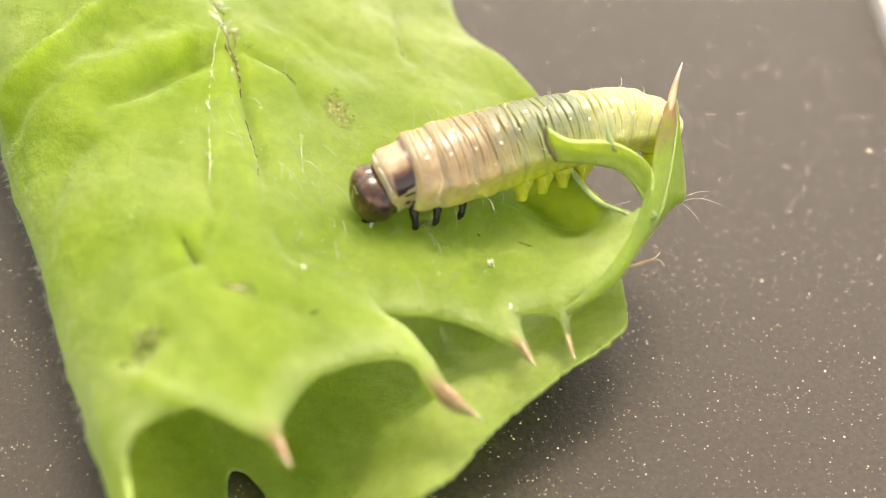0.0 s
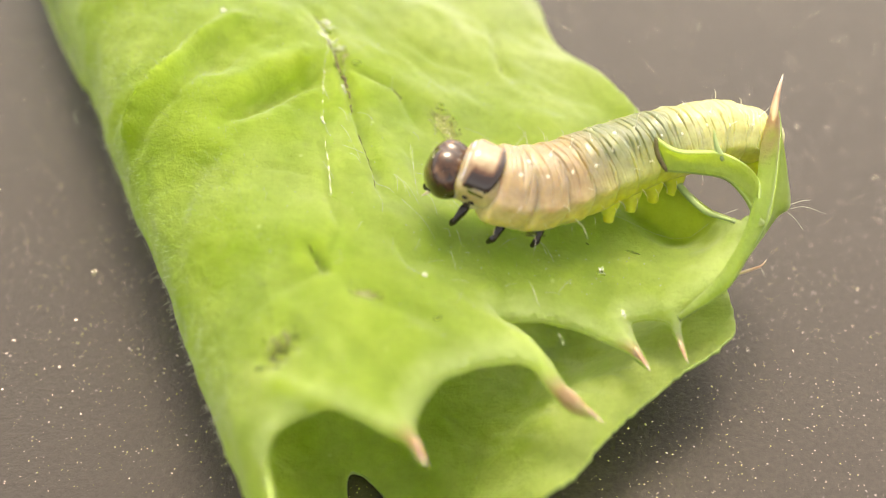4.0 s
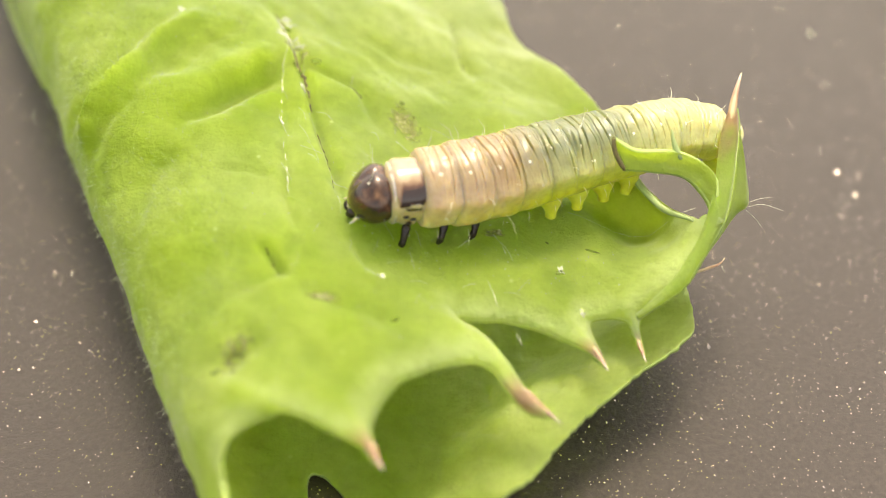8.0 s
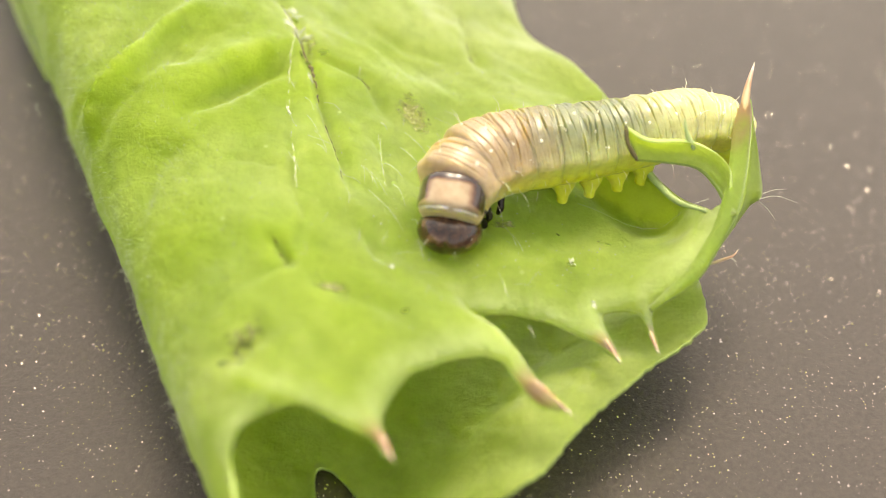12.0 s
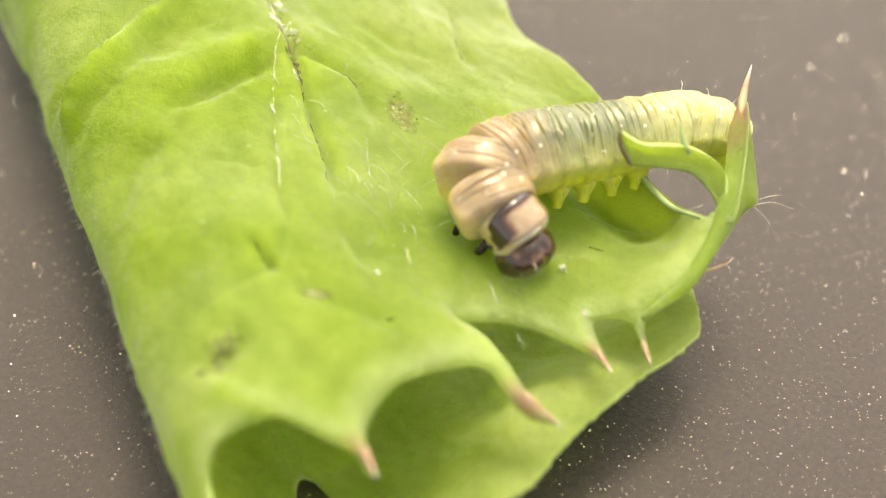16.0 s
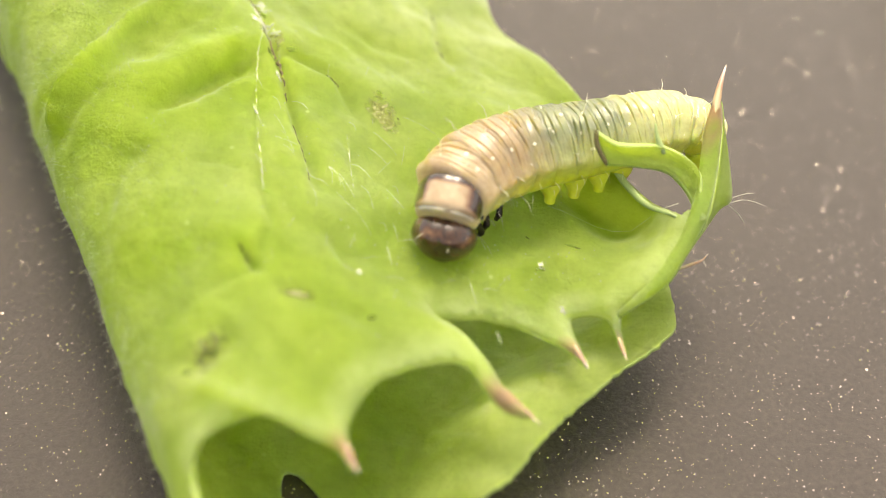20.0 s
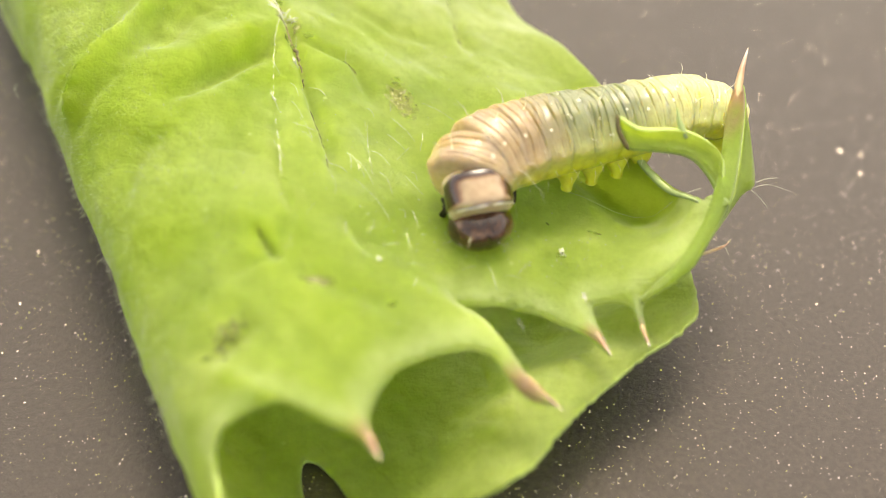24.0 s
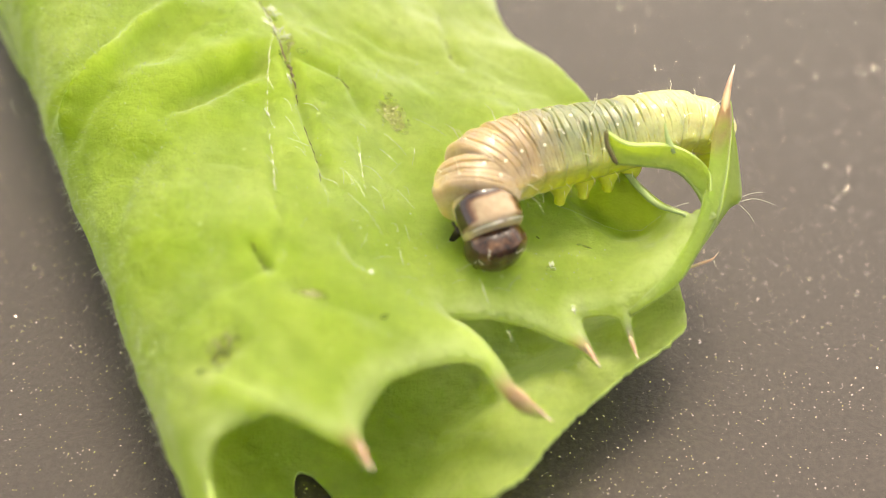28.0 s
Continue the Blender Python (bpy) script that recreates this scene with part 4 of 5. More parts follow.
def segment_mesh(r, tail, rng, deep, low):
    """One ring of the body: a swollen barrel with fine irregular creases over the back, a ledge along each flank and a narrower belly."""
    bm = bmesh.new()
    sides, steps = RING
    count = rng.choice((3, 4, 4, 5))
    creases = [(0.14 + 0.72 * (c + 0.5) / count + rng.uniform(-0.03, 0.03), deep * rng.choice((0.05, 0.07, 0.09, 0.12)), rng.uniform(0.015, 0.026), rng.uniform(0.10, 0.45), rng.uniform(-0.2, 0.2))
               for c in range(count)]
    phase = rng.uniform(0, 6)
    rings = []
    for k in range(steps + 1):
        u = k / steps
        x = (2 * u - 1) * HALF
        body = 1.0
        if tail:
            body *= math.sqrt(max(0.02, 1 - max(0, 1 - 2.0 * u) ** 2))
        ring = []
        for n in range(sides):
            q = 2 * math.pi * n / sides
            wy, wz = math.cos(q), math.sin(q)
            cut = 0.0
            for c, d, w, start, skew in creases:
                over = min(1, max(0, (wz - start + skew * wy) / 0.5))
                near = (u - c - 0.020 * math.sin(3 * q + phase + 9 * c) - 0.03 * skew * wy - 0.025 * noise.noise((2.2 * q, 11 * c, phase + 3))) / w
                over *= min(1.3, max(0.15, 0.75 + 1.5 * noise.noise((1.7 * q, 7 * c, phase))))
                cut += d * over * (math.exp(-near ** 2) - 0.30 * math.exp(-(near / 2.6) ** 2))
            lobe = math.sin(math.pi * min(1, max(0, (u - 0.12) / 0.76)))
            ledge = 0.075 * math.exp(-((wz - 0.24) / 0.15) ** 2) * (0.35 + 0.65 * lobe)
            belly = -0.035 * sig((0.07 - wz) / 0.05)
            swell = 1 + 0.045 * noise.noise((3.2 * u + 5 * r, 2.6 * wy, 2.6 * wz + phase))
            fine = 0.010 * deep * noise.noise((26 * u + phase, 5 * wy, 5 * wz))
            pinch = 1 - (0.13 + 0.15 * min(1, max(0, wz + 0.3)) * (0.3 + 0.7 * deep)) * abs(2 * u - 1) ** 6
            rr = r * body * pinch * (1 - cut + ledge + belly + fine) * swell
            ring.append(bm.verts.new(Vector((x + 0.04 * math.sin(3 * q + phase), rr * wy, rr * (wz if wz > 0 else low * wz))) * MM))
        rings.append(ring)
    for r0, r1 in zip(rings, rings[1:]):
        for n in range(sides):
            bm.faces.new((r0[n], r0[(n + 1) % sides], r1[(n + 1) % sides], r1[n]))
    bm.faces.new(rings[0][::-1])
    bm.faces.new(rings[-1])
    return bm


def bristles(r, rng, long=1.0, angles=(24, 58, 84, 122, 156, -12, 192, -32, 212)):
    """Pale hairs, each from a small white bump of the skin."""
    bm = bmesh.new()
    for row, some in ((-0.30, angles[::2]), (0.22, angles[1::2])):
        for q in some:
            a = radians(q + rng.uniform(-7, 7))
            n = Vector((0, math.cos(a), math.sin(a)))
            foot = (Vector((row + rng.uniform(-0.14, 0.14), 0, 0)) + n * r * (0.985 if q > -20 and q < 200 else 1.03)) * MM
            lean = (n + Vector((rng.uniform(-0.5, 0.5), rng.uniform(-0.3, 0.3), rng.uniform(-0.2, 0.3)))).normalized()
            h = (rng.uniform(0.15, 0.55) if rng.random() < 0.7 else rng.uniform(0.7, 1.25)) * long * MM
            w = rng.uniform(0.8, 1.15)
            if -5 < q < 185:
                tube(bm, [foot - n * 0.07 * MM, foot, foot + n * 0.035 * MM, foot + n * 0.05 * MM], [0.105 * w * MM, 0.095 * w * MM, 0.06 * w * MM, 0.012 * MM], 8)
            tube(bm, [foot, foot + lean * h * 0.5, foot + (lean + Vector((0.15, 0, -0.2))) * h], [0.014 * MM, 0.011 * MM, 0.003 * MM], 4)
    return bm


def leg_mesh(side, back):
    """The dark jointed end of a leg, curved inwards to a claw."""
    bm = bmesh.new()
    pts = [Vector((0.05 - back, 0.88 * side, -1.12)), Vector((0.28 - back, 1.32 * side, -1.86)), Vector((0.40 - back, 1.27 * side, -2.24)), Vector((0.30 - back, 1.10 * side, -2.52))]
    tube(bm, [p * MM for p in bezier(pts, 12)], [MM * w for w in (0.17, 0.215, 0.21, 0.17, 0.15, 0.17, 0.165, 0.13, 0.115, 0.12, 0.09, 0.055, 0.015)], 12)
    return bm


def leg_base_mesh(side, back):
    bm = bmesh.new()
    tube(bm, [p * MM for p in bezier([(-0.05 - back, 0.50 * side, -0.70), (0.04 - back, 0.82 * side, -1.12), (0.06 - back, 0.92 * side, -1.22)], 8)],
         [MM * w for w in (0.44, 0.47, 0.47, 0.45, 0.41, 0.37, 0.33, 0.28, 0.2)], 12)
    return bm


def proleg_mesh(side, r, rng):
    """A soft stub, broad at the belly, with a narrow waist and a small round foot."""
    bm = bmesh.new()
    lean = rng.uniform(-0.10, 0.10)
    pts = [Vector((0.0, 0.60 * side, -0.66 * r)), Vector((0.0, 0.86 * side, -0.92 * r)), Vector((lean, 1.04 * side, -1.13 * r)), Vector((1.6 * lean, 1.08 * side, -1.30 * r))]
    tube(bm, [p * MM for p in bezier(pts, 12)], [MM * w for w in (0.56, 0.60, 0.62, 0.60, 0.54, 0.46, 0.38, 0.32, 0.285, 0.275, 0.29, 0.27, 0.13)], 14)
    return bm


def shield_mesh(r):
    """The neck plate: rounded behind, straight in front, arched over the segment."""
    bm = bmesh.new()
    grid, shares = [], []
    wide, deep = 28, 18
    for a in range(wide + 1):
        row = []
        s = 2 * a / wide - 1
        for b in range(deep + 1):
            f = b / deep
            q = radians(90 + s * 86)
            back = -0.86 + 0.42 * abs(s) ** 3.2
            u = back + (0.74 - 0.10 * abs(s) ** 2 - back) * f
            edge = min(1.0, (1 - abs(s)) * 5, f * 6, (1 - f) * 6)
            dimple = -0.05 * math.exp(-(s / 0.07) ** 2) - 0.04 * math.exp(-((abs(s) - 0.45) / 0.12) ** 2 - ((f - 0.45) / 0.2) ** 2)
            rr = r * (1.0 - 0.06 * abs(u) ** 3) + 0.02 + 0.10 * math.sqrt(max(0, 1 - (1 - edge) ** 2)) + dimple
            row.append(bm.verts.new(Vector((u, rr * math.cos(q) * 0.99, rr * math.sin(q))) * MM))
            side = max(0.0, (abs(s) - 0.36) / 0.42)
            shares.append(max(0.95 * side * (1.15 - 0.5 * f), 1.0 - f * 3.4, 0.75 * math.exp(-((abs(s) - 0.62) / 0.16) ** 2) * (1 - f)) - 0.9 * max(0.0, (f - 0.80) / 0.20))
        grid.append(row)
    for r0, r1 in zip(grid, grid[1:]):
        for b in range(deep):
            bm.faces.new((r0[b], r0[b + 1], r1[b + 1], r1[b]))
    return bm, shares


def build_caterpillar():
    root = new("caterpillar")
    root.location = spot(8.6, 6.9, 7.6)
    tagged(root, "small yellow-green and rosy caterpillar with brown head on the leaf", "caterpillar")
    rng = random.Random(11)
    pieces = []
    for k in range(SEGMENTS):
        seg = part("segment", segment_mesh(RADII[k], k == 0, rng, FOLDS[k], 0.84 if k < 3 else 0.92), M_SKIN, root)
        along = seg.data.attributes.new("along", "FLOAT", "POINT")
        for q, item in enumerate(along.data):
            item.value = (k + 1.3 * (q // RING[0]) / RING[1] - 0.15) / SEGMENTS
        from_head = SEGMENTS - 1 - k
        if from_head:
            part("bristles", bristles(RADII[k], rng, 1.15 if k > 3 else 0.9), M_HAIR, seg, "fine pale hairs on white bumps")
        if from_head < 3:
            back = (0.0, 0.35, 0.45)[from_head]
            for side in (-1, 1):
                part("leg", leg_mesh(side, back), M_DARK, seg, "short black jointed leg")
                part("leg_base", leg_base_mesh(side, back), M_CREAM, seg, "swollen cream leg base")
        elif from_head in (5, 6, 7, 8) or k == 0:
            for side in (-1, 1):
                part("proleg", proleg_mesh(side, RADII[k], rng), M_PROLEG, seg, "stubby translucent yellow proleg")
        if from_head == 0:
            bm, shares = shield_mesh(RADII[k])
            shield = part("shield", bm, M_SHIELD, seg, "glossy tan neck shield with dark brown rim")
            rim = shield.data.attributes.new("rim", "FLOAT", "POINT")
            for value, item in zip(shares, rim.data):
                item.value = max(0.0, value)
            bm = bmesh.new()
            ringp = []
            for a in range(49):
                q = 2 * math.pi * a / 48
                ringp.append(Vector((0.80 - 0.10 * math.cos(q) ** 2, 1.34 * math.cos(q), 1.38 * math.sin(q))) * MM)
            tube(bm, ringp, [MM * (0.07 + 0.014 * math.sin(5 * a)) for a in range(49)], 10, False)
            part("collar", bm, M_COLLAR, seg, "cream band behind the head")
            for side in (-1, 1):
                for px, ang in ((0.30, -8), (-0.05, -16), (0.10, -30)):
                    bm = bmesh.new()
                    a = radians(ang)
                    c = Vector((px, side * math.cos(a) * RADII[k] * 1.03, math.sin(a) * RADII[k] * 1.0))
                    tube(bm, [(c + Vector((d, 0, 0.05 * d))) * MM for d in (-0.17, -0.08, 0.04, 0.15)], [MM * w for w in (0.02, 0.08, 0.075, 0.02)], 8)
                    part("neck_mark", bm, M_DARK, seg, "small dark mark below the shield")
        pieces.append(seg)

    # the head: two round lobes that meet in a seam, drawn in to the mouth
    def head_place(x, y, z, out=1.0):
        taper = 1 - 0.20 * max(0.0, x) ** 1.6
        return Vector((1.22 * x * out - 0.22, 1.44 * y * (1 + 0.05 * abs(y)) * taper * out, ((1.38 if z > 0 else 1.16) * z * taper - 0.22 * max(0.0, x)) * out)) * MM

    bm = bmesh.new()
    sides, steps = 56, 36
    rings = []
    for k in range(1, steps):
        v = math.pi * k / steps
        ring = []
        for n in range(sides):
            q = 2 * math.pi * n / sides
            x, wy, wz = -math.cos(v), math.sin(v) * math.cos(q), math.sin(v) * math.sin(q)
            seam = 0.085 * math.exp(-(wy / 0.075) ** 2) * (1 if wz > 0.1 else max(0.0, 1 - (0.1 - wz) * 3))
            face = 0.06 * math.exp(-((abs(wy) - (0.16 + 0.30 * max(0, -wz + 0.25))) / 0.05) ** 2) * sig((x - 0.5) / 0.08) * sig((0.35 - wz) / 0.08)
            lobes = 1 - seam - face + 0.03 * math.exp(-((abs(wy) - 0.42) / 0.22) ** 2)
            ring.append(bm.verts.new(head_place(x, wy * lobes, wz * lobes, 1.0)))
        rings.append(ring)
    for r0, r1 in zip(rings, rings[1:]):
        for n in range(sides):
            bm.faces.new((r0[n], r0[(n + 1) % sides], r1[(n + 1) % sides], r1[n]))
    bm.faces.new(rings[0][::-1])
    bm.faces.new(rings[-1])
    head = part("head", bm, M_HEAD, root, "glossy dark red-brown head with two lobes")
    for side in (-1, 1):
        bm = bmesh.new()
        tube(bm, [p * MM for p in bezier([(0.66, 0.34 * side, -0.56), (0.92, 0.30 * side, -0.74), (1.02, 0.10 * side, -0.86)], 6)], [MM * w for w in (0.25, 0.26, 0.24, 0.21, 0.16, 0.11, 0.04)], 10)
        part("mandible", bm, M_DARK, head, "black biting jaw")
        bm = bmesh.new()
        tube(bm, [p * MM for p in bezier([(0.52, 0.68 * side, -0.58), (0.78, 0.80 * side, -0.72), (1.02, 0.86 * side, -0.84)], 8)], [MM * w for w in (0.12, 0.12, 0.10, 0.085, 0.07, 0.06, 0.05, 0.04, 0.015)], 8)
        part("antenna", bm, M_CREAM, head, "short cream feeler")
        bm = bmesh.new()
        tube(bm, [p * MM for p in bezier([(0.40, 0.26 * side, -0.90), (0.70, 0.30 * side, -1.05), (0.92, 0.26 * side, -1.10)], 6)], [MM * w for w in (0.10, 0.10, 0.085, 0.075, 0.06, 0.045, 0.015)], 8)
        part("palp", bm, M_CREAM, head, "pale mouth feeler")
        for e in range(5):                     # small black eyes in an arc low on each side
            a = radians(-18 + 34 * e)
            wx, wz = 0.60 + 0.12 * math.cos(a), -0.28 + 0.16 * math.sin(a)
            p = head_place(wx, side * math.sqrt(max(0.0, 1 - wx * wx - wz * wz)), wz, 1.0)
            bm = bmesh.new()
            bmesh.ops.create_icosphere(bm, subdivisions=2, radius=0.055 * MM, matrix=Matrix.Translation(p))
            part("eye", bm, M_DARK, head, "tiny black eye")
    bm = bmesh.new()
    tube(bm, [p * MM for p in bezier([(0.74, -0.30, -0.44), (0.88, 0, -0.52), (0.74, 0.30, -0.44)], 8)], [MM * w for w in (0.05, 0.09, 0.11, 0.12, 0.12, 0.12, 0.11, 0.09, 0.05)], 8)
    part("lip", bm, M_CREAM, head, "cream upper lip")
    part("bristles", bristles(1.24, rng, 1.1, (30, 62, 118, 150, -5, 185)), M_HAIR, head, "fine pale hairs on white bumps")
    pieces.append(head)
    return root, pieces


# seconds, then head, neck and waist in mm, and the nod of the head in degrees
CRAWL_A = [
    (0, -0.05, 2.95, 9.55, 1.55, 3.65, 10.05, 3.94, 4.40, 9.80, 25),
    (0.5, -0.98, 2.70, 9.80, 1.00, 3.45, 10.17, 3.99, 4.59, 9.88, 30),
    (1, -1.74, 3.14, 10.92, 0.79, 2.80, 10.59, 3.57, 4.08, 9.90, 8),
    (1.2, -2.59, 2.73, 11.02, 0.12, 2.64, 10.63, 2.98, 4.23, 10.03, 8),
    (1.5, -1.17, 2.41, 10.14, 0.89, 3.26, 10.29, 3.81, 4.81, 9.95, 20),
    (2, -0.69, 0.03, 10.12, -0.13, 2.20, 10.58, 1.50, 4.66, 10.32, 40),
    (2.5, -1.07, 0.60, 10.22, 0.16, 1.47, 10.50, 2.17, 3.30, 10.19, 25),
    (3, -1.06, 2.57, 11.91, 0.29, 2.27, 11.23, 2.29, 2.05, 10.17, 50),
]
CRAWL_B = [
    (3.2, -1.11, 2.87, 11.93, 0.13, 2.21, 11.25, 2.09, 2.39, 10.22, 45),
    (3.5, -1.15, 3.03, 11.94, 0.26, 2.22, 11.23, 2.35, 2.52, 10.16, 40),
    (5.5, -2.91, 2.60, 13.15, -1.23, 2.02, 11.80, 0.98, 1.36, 10.42, 20),
    (5.7, -3.02, 3.48, 13.24, -1.26, 2.76, 11.84, 1.44, 1.99, 10.36, 15),
    (6, -2.19, 4.12, 12.27, -0.48, 3.41, 11.37, 2.18, 3.11, 10.18, 10),
    (6.1, -1.92, 3.83, 11.38, -0.14, 3.18, 10.95, 2.83, 4.28, 10.06, 20),
    (6.3, 0.11, 1.25, 9.82, 0.61, 3.47, 10.34, 1.60, 5.07, 10.33, 40),
    (6.5, 2.62, 1.49, 9.14, 1.98, 3.11, 9.98, 1.27, 4.61, 10.36, 50),
]
CRAWL_C = [
    (6.7, 3.91, 0.04, 8.77, 2.95, 1.92, 9.76, 1.73, 3.13, 10.28, 40),
    (6.9, 3.87, 0.33, 8.80, 2.37, 1.86, 9.91, 1.49, 3.00, 10.34, 30),
    (7, 2.01, 0.42, 9.23, 1.52, 1.79, 10.09, 2.84, 3.74, 10.03, 22),
    (7.1, 0.13, 2.63, 9.86, 1.00, 3.73, 10.25, 3.09, 5.22, 10.13, 15),
    (7.4, -2.47, 2.25, 10.55, 0.23, 2.62, 10.43, 3.33, 4.36, 9.97, 0),
    (7.5, -2.47, 2.40, 10.56, 0.30, 2.62, 10.42, 3.22, 4.16, 9.97, 0),
    (7.7, -3.49, 2.08, 10.79, -0.57, 2.39, 10.50, 2.90, 3.94, 10.03, 0),
    (8, -3.29, 2.18, 10.70, -0.30, 2.70, 10.44, 3.02, 4.13, 10.01, 0),
]
CRAWL_D = [
    (8.5, -0.53, 2.24, 9.78, 0.65, 3.66, 10.23, 3.09, 5.15, 10.12, 25),
    (9, -0.64, 0.97, 9.74, 0.62, 2.50, 10.27, 2.61, 4.52, 10.12, 25),
    (9.5, 0.60, 0.48, 9.49, 1.12, 2.35, 10.17, 2.27, 4.15, 10.17, 25),
    (10, 2.46, 0.05, 9.11, 1.60, 2.48, 10.07, 2.04, 3.99, 10.21, 20),
    (10.5, 2.12, 0.22, 9.19, 1.26, 2.50, 10.14, 1.74, 3.85, 10.27, 15),
    (11, 1.79, 0.47, 9.27, 0.71, 2.73, 10.25, 1.12, 4.06, 10.38, 15),
    (11.5, 0.36, 0.35, 9.52, 0.21, 2.96, 10.34, 1.02, 3.94, 10.41, 40),
    (12, -0.14, 0.70, 9.63, 0.22, 3.83, 10.31, 2.26, 4.68, 10.20, 65),
]
CRAWL_E = [
    (12.5, -0.42, 0.27, 9.66, 0.16, 3.39, 10.34, 2.31, 4.31, 10.16, 70),
    (14.5, 0.66, 0.77, 9.50, 1.48, 2.61, 10.10, 2.10, 4.25, 10.20, 45),
    (15, 1.96, 1.08, 9.27, 1.30, 2.45, 10.14, 1.50, 3.88, 10.31, 55),
    (15.5, 2.30, 1.31, 9.21, 1.34, 2.30, 10.13, 1.27, 4.07, 10.36, 50),
    (16, 3.97, 0.51, 8.78, 1.91, 2.27, 10.01, 1.11, 3.91, 10.39, 45),
    (16.5, 3.41, 1.17, 8.94, 1.73, 1.51, 10.04, 0.66, 3.05, 10.50, 50),
    (17, 2.16, 0.86, 9.22, 1.13, 3.01, 10.16, 1.32, 4.83, 10.36, 65),
    (17.5, 0.46, 1.22, 9.56, 1.01, 3.40, 10.17, 2.41, 5.20, 10.23, 70),
]
CRAWL_F = [
    (18, -0.71, 1.17, 9.77, 0.15, 3.95, 10.32, 2.72, 4.93, 10.15, 75),
    (18.5, -1.60, 1.48, 10.40, -0.59, 3.92, 10.66, 2.97, 4.39, 10.04, 80),
    (19, -1.34, 0.92, 10.30, -0.25, 3.38, 10.60, 3.44, 4.23, 9.93, 75),
    (19.3, -1.67, 1.90, 10.45, -0.07, 2.75, 10.58, 3.39, 4.16, 9.94, 60),
    (19.6, -0.31, 2.02, 9.93, 1.48, 2.82, 10.18, 4.25, 4.52, 9.83, 50),
    (20, 1.05, 0.58, 9.42, 1.22, 2.12, 10.15, 2.35, 4.38, 10.16, 40),
    (20.3, 3.10, 1.17, 9.02, 1.87, 2.21, 10.02, 1.74, 3.77, 10.27, 35),
    (20.6, 3.56, 0.19, 8.86, 1.96, 1.55, 9.99, 1.59, 3.00, 10.32, 25),
]
CRAWL_G = [
    (21, 3.60, 0.33, 8.86, 1.88, 1.60, 10.01, 1.69, 3.10, 10.29, 20),
    (21.5, 3.28, 0.39, 8.94, 1.58, 1.36, 10.06, 1.33, 3.05, 10.37, 15),
    (23.5, 3.10, 0.60, 9.00, 1.57, 1.60, 10.07, 1.38, 3.16, 10.36, 25),
    (24, 2.05, 0.62, 9.25, 1.15, 2.45, 10.12, 1.59, 3.89, 10.30, 50),
    (24.5, -0.23, 0.15, 9.62, 0.13, 2.81, 10.36, 2.10, 4.42, 10.21, 65),
    (25, -0.83, 0.18, 9.95, -0.28, 2.82, 10.53, 2.71, 3.83, 10.06, 78),
    (25.5, -0.97, 1.37, 9.83, 0.40, 2.76, 10.31, 2.67, 4.22, 10.09, 45),
    (26, -1.47, 1.45, 9.96, 0.18, 2.08, 10.34, 3.02, 3.93, 10.00, 25),
]
CRAWL_H = [
    (26.5, -1.78, 2.08, 10.29, 0.37, 2.27, 10.40, 3.24, 3.99, 9.96, 5),
    (26.8, -1.11, 1.69, 10.09, 0.77, 1.99, 10.32, 3.66, 3.98, 9.87, 20),
    (27, -0.55, 1.45, 9.91, 1.20, 2.60, 10.20, 3.49, 4.46, 9.95, 50),
    (27.2, 0.24, 1.48, 9.61, 1.38, 3.08, 10.11, 2.56, 4.51, 10.13, 45),
    (27.5, 0.77, 1.07, 9.50, 1.01, 2.76, 10.19, 2.02, 4.59, 10.23, 40),
    (27.8, 2.04, 0.30, 9.21, 1.63, 2.05, 10.07, 1.78, 3.68, 10.26, 30),
    (28, 3.04, 0.42, 9.00, 1.96, 2.11, 10.00, 1.84, 3.94, 10.25, 30),
]
CRAWL = CRAWL_A + CRAWL_B + CRAWL_C + CRAWL_D + CRAWL_E + CRAWL_F + CRAWL_G + CRAWL_H


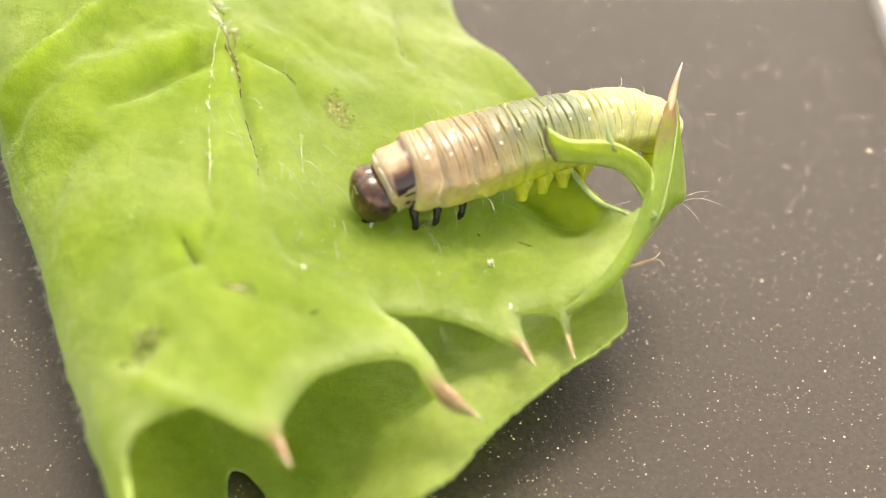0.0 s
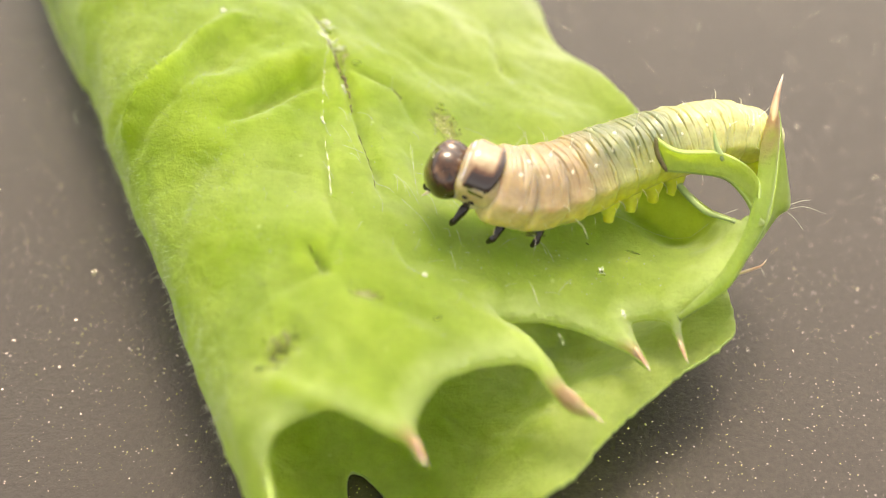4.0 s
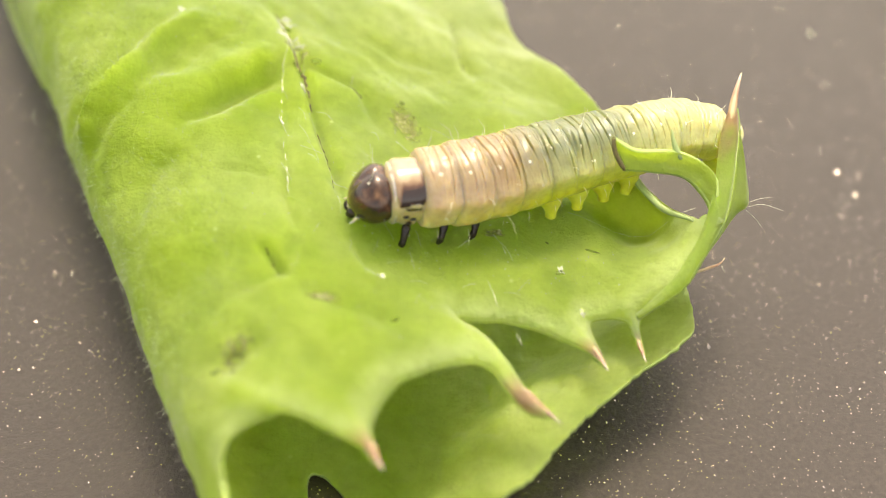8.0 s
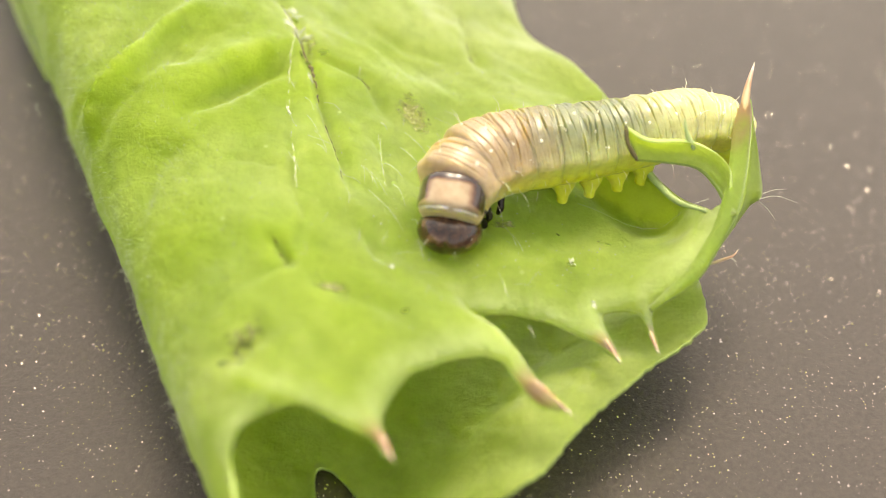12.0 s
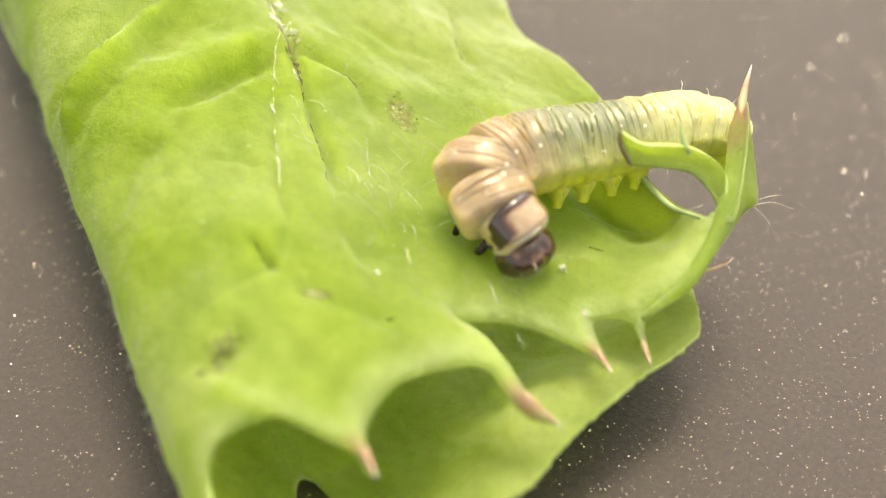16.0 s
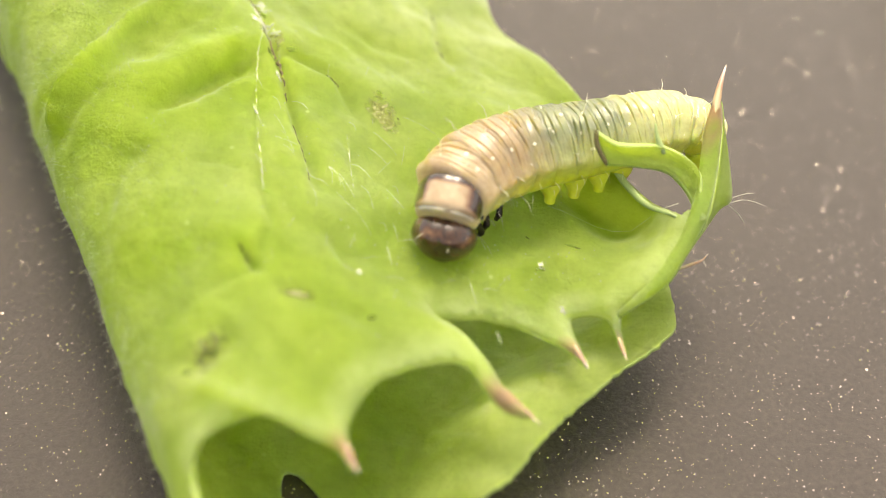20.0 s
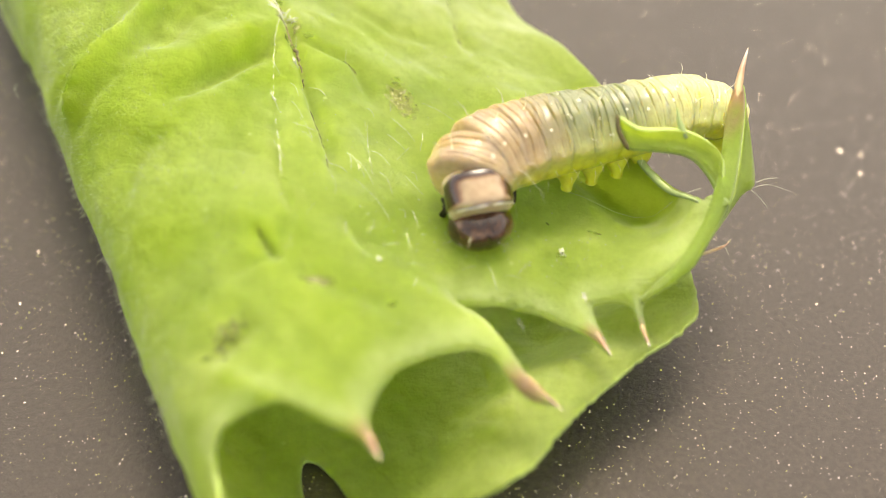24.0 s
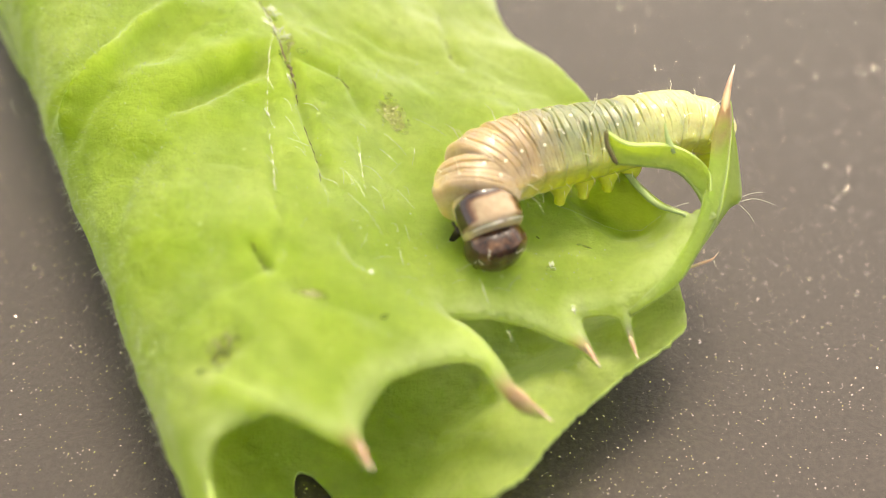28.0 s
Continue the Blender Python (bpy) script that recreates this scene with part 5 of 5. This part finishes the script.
def body_line(hx, hy, hz, nx, ny, nz, bx, by, bz):
    """The middle line of the body from the tail to the head, for a place of head, neck and waist."""
    fixed = [(14.4, 7.9, 8.75), (12.83, 8.1, 9.5), (11.0, 7.6, 9.85), (8.88, 6.5, 9.98)]
    wx, wy = 0.6 * 6.02 + 0.4 * (0.5 * (bx + 8.9)), 0.6 * 5.54 + 0.4 * (0.5 * (by + 6.8))
    line = bezier([*fixed, (wx, wy, 10.1), (bx, by, bz), (nx, ny, nz), (hx, hy, hz)], 140)
    out = []
    for k in range(141):          # round off the sharp turns
        w = min(19, k, 140 - k)
        out.append(sum(line[k - w:k + w + 1], Vector()) / (2 * w + 1))
    return out


def body_poses(row, nod, root):
    line = body_line(*row)
    far = [0.0]
    for a, b in zip(line, line[1:]):
        far.append(far[-1] + (b - a).length)
    total = far[-1]

    def at(d):
        d = max(0.0, min(total, d))
        k = next((i for i in range(1, len(far)) if far[i] >= d), len(far) - 1)
        f = (d - far[k - 1]) / max(1e-9, far[k] - far[k - 1])
        return line[k - 1].lerp(line[k], f)

    def turned(p, way):
        z = (Vector((0, 0, 1)) - way * way.z).normalized()
        y = z.cross(way)
        m = Matrix((way, y, z)).transposed().to_4x4()
        return Matrix.Translation(p * MM - root.location) @ m

    poses = []
    bow = 0.3 * nod               # the neck bows a little, the head the rest
    reach = 0.42 + 1.12 * math.cos(radians(nod - bow))
    run = total - reach           # the last segment ends behind the head
    for k in range(SEGMENTS):
        d = 0.5 + (run - 0.5) * k / (SEGMENTS - 1)
        poses.append(turned(at(d), (at(d + 1.5) - at(d - 1.5)).normalized()) @ pose(0, 0, 0, 0, bow if k == SEGMENTS - 1 else 0, 0))
    # the head hinges on the front of the neck
    poses.append(poses[-1] @ pose(0.60 * MM, 0, -0.10 * MM, 0, nod - bow, 0) @ pose(1.10 * MM, 0, 0.05 * MM))
    return poses


def motions(root, pieces):
    rows = [[] for _ in pieces]
    for t, *row, nod in CRAWL:
        for k, m in enumerate(body_poses(row, nod, root)):
            rows[k].append((t, m))
    for ob, r in zip(pieces, rows):
        walk(ob, r)


build_ground()
build_board()
build_leaf()
build_silk()
caterpillar, pieces = build_caterpillar()
motions(caterpillar, pieces)
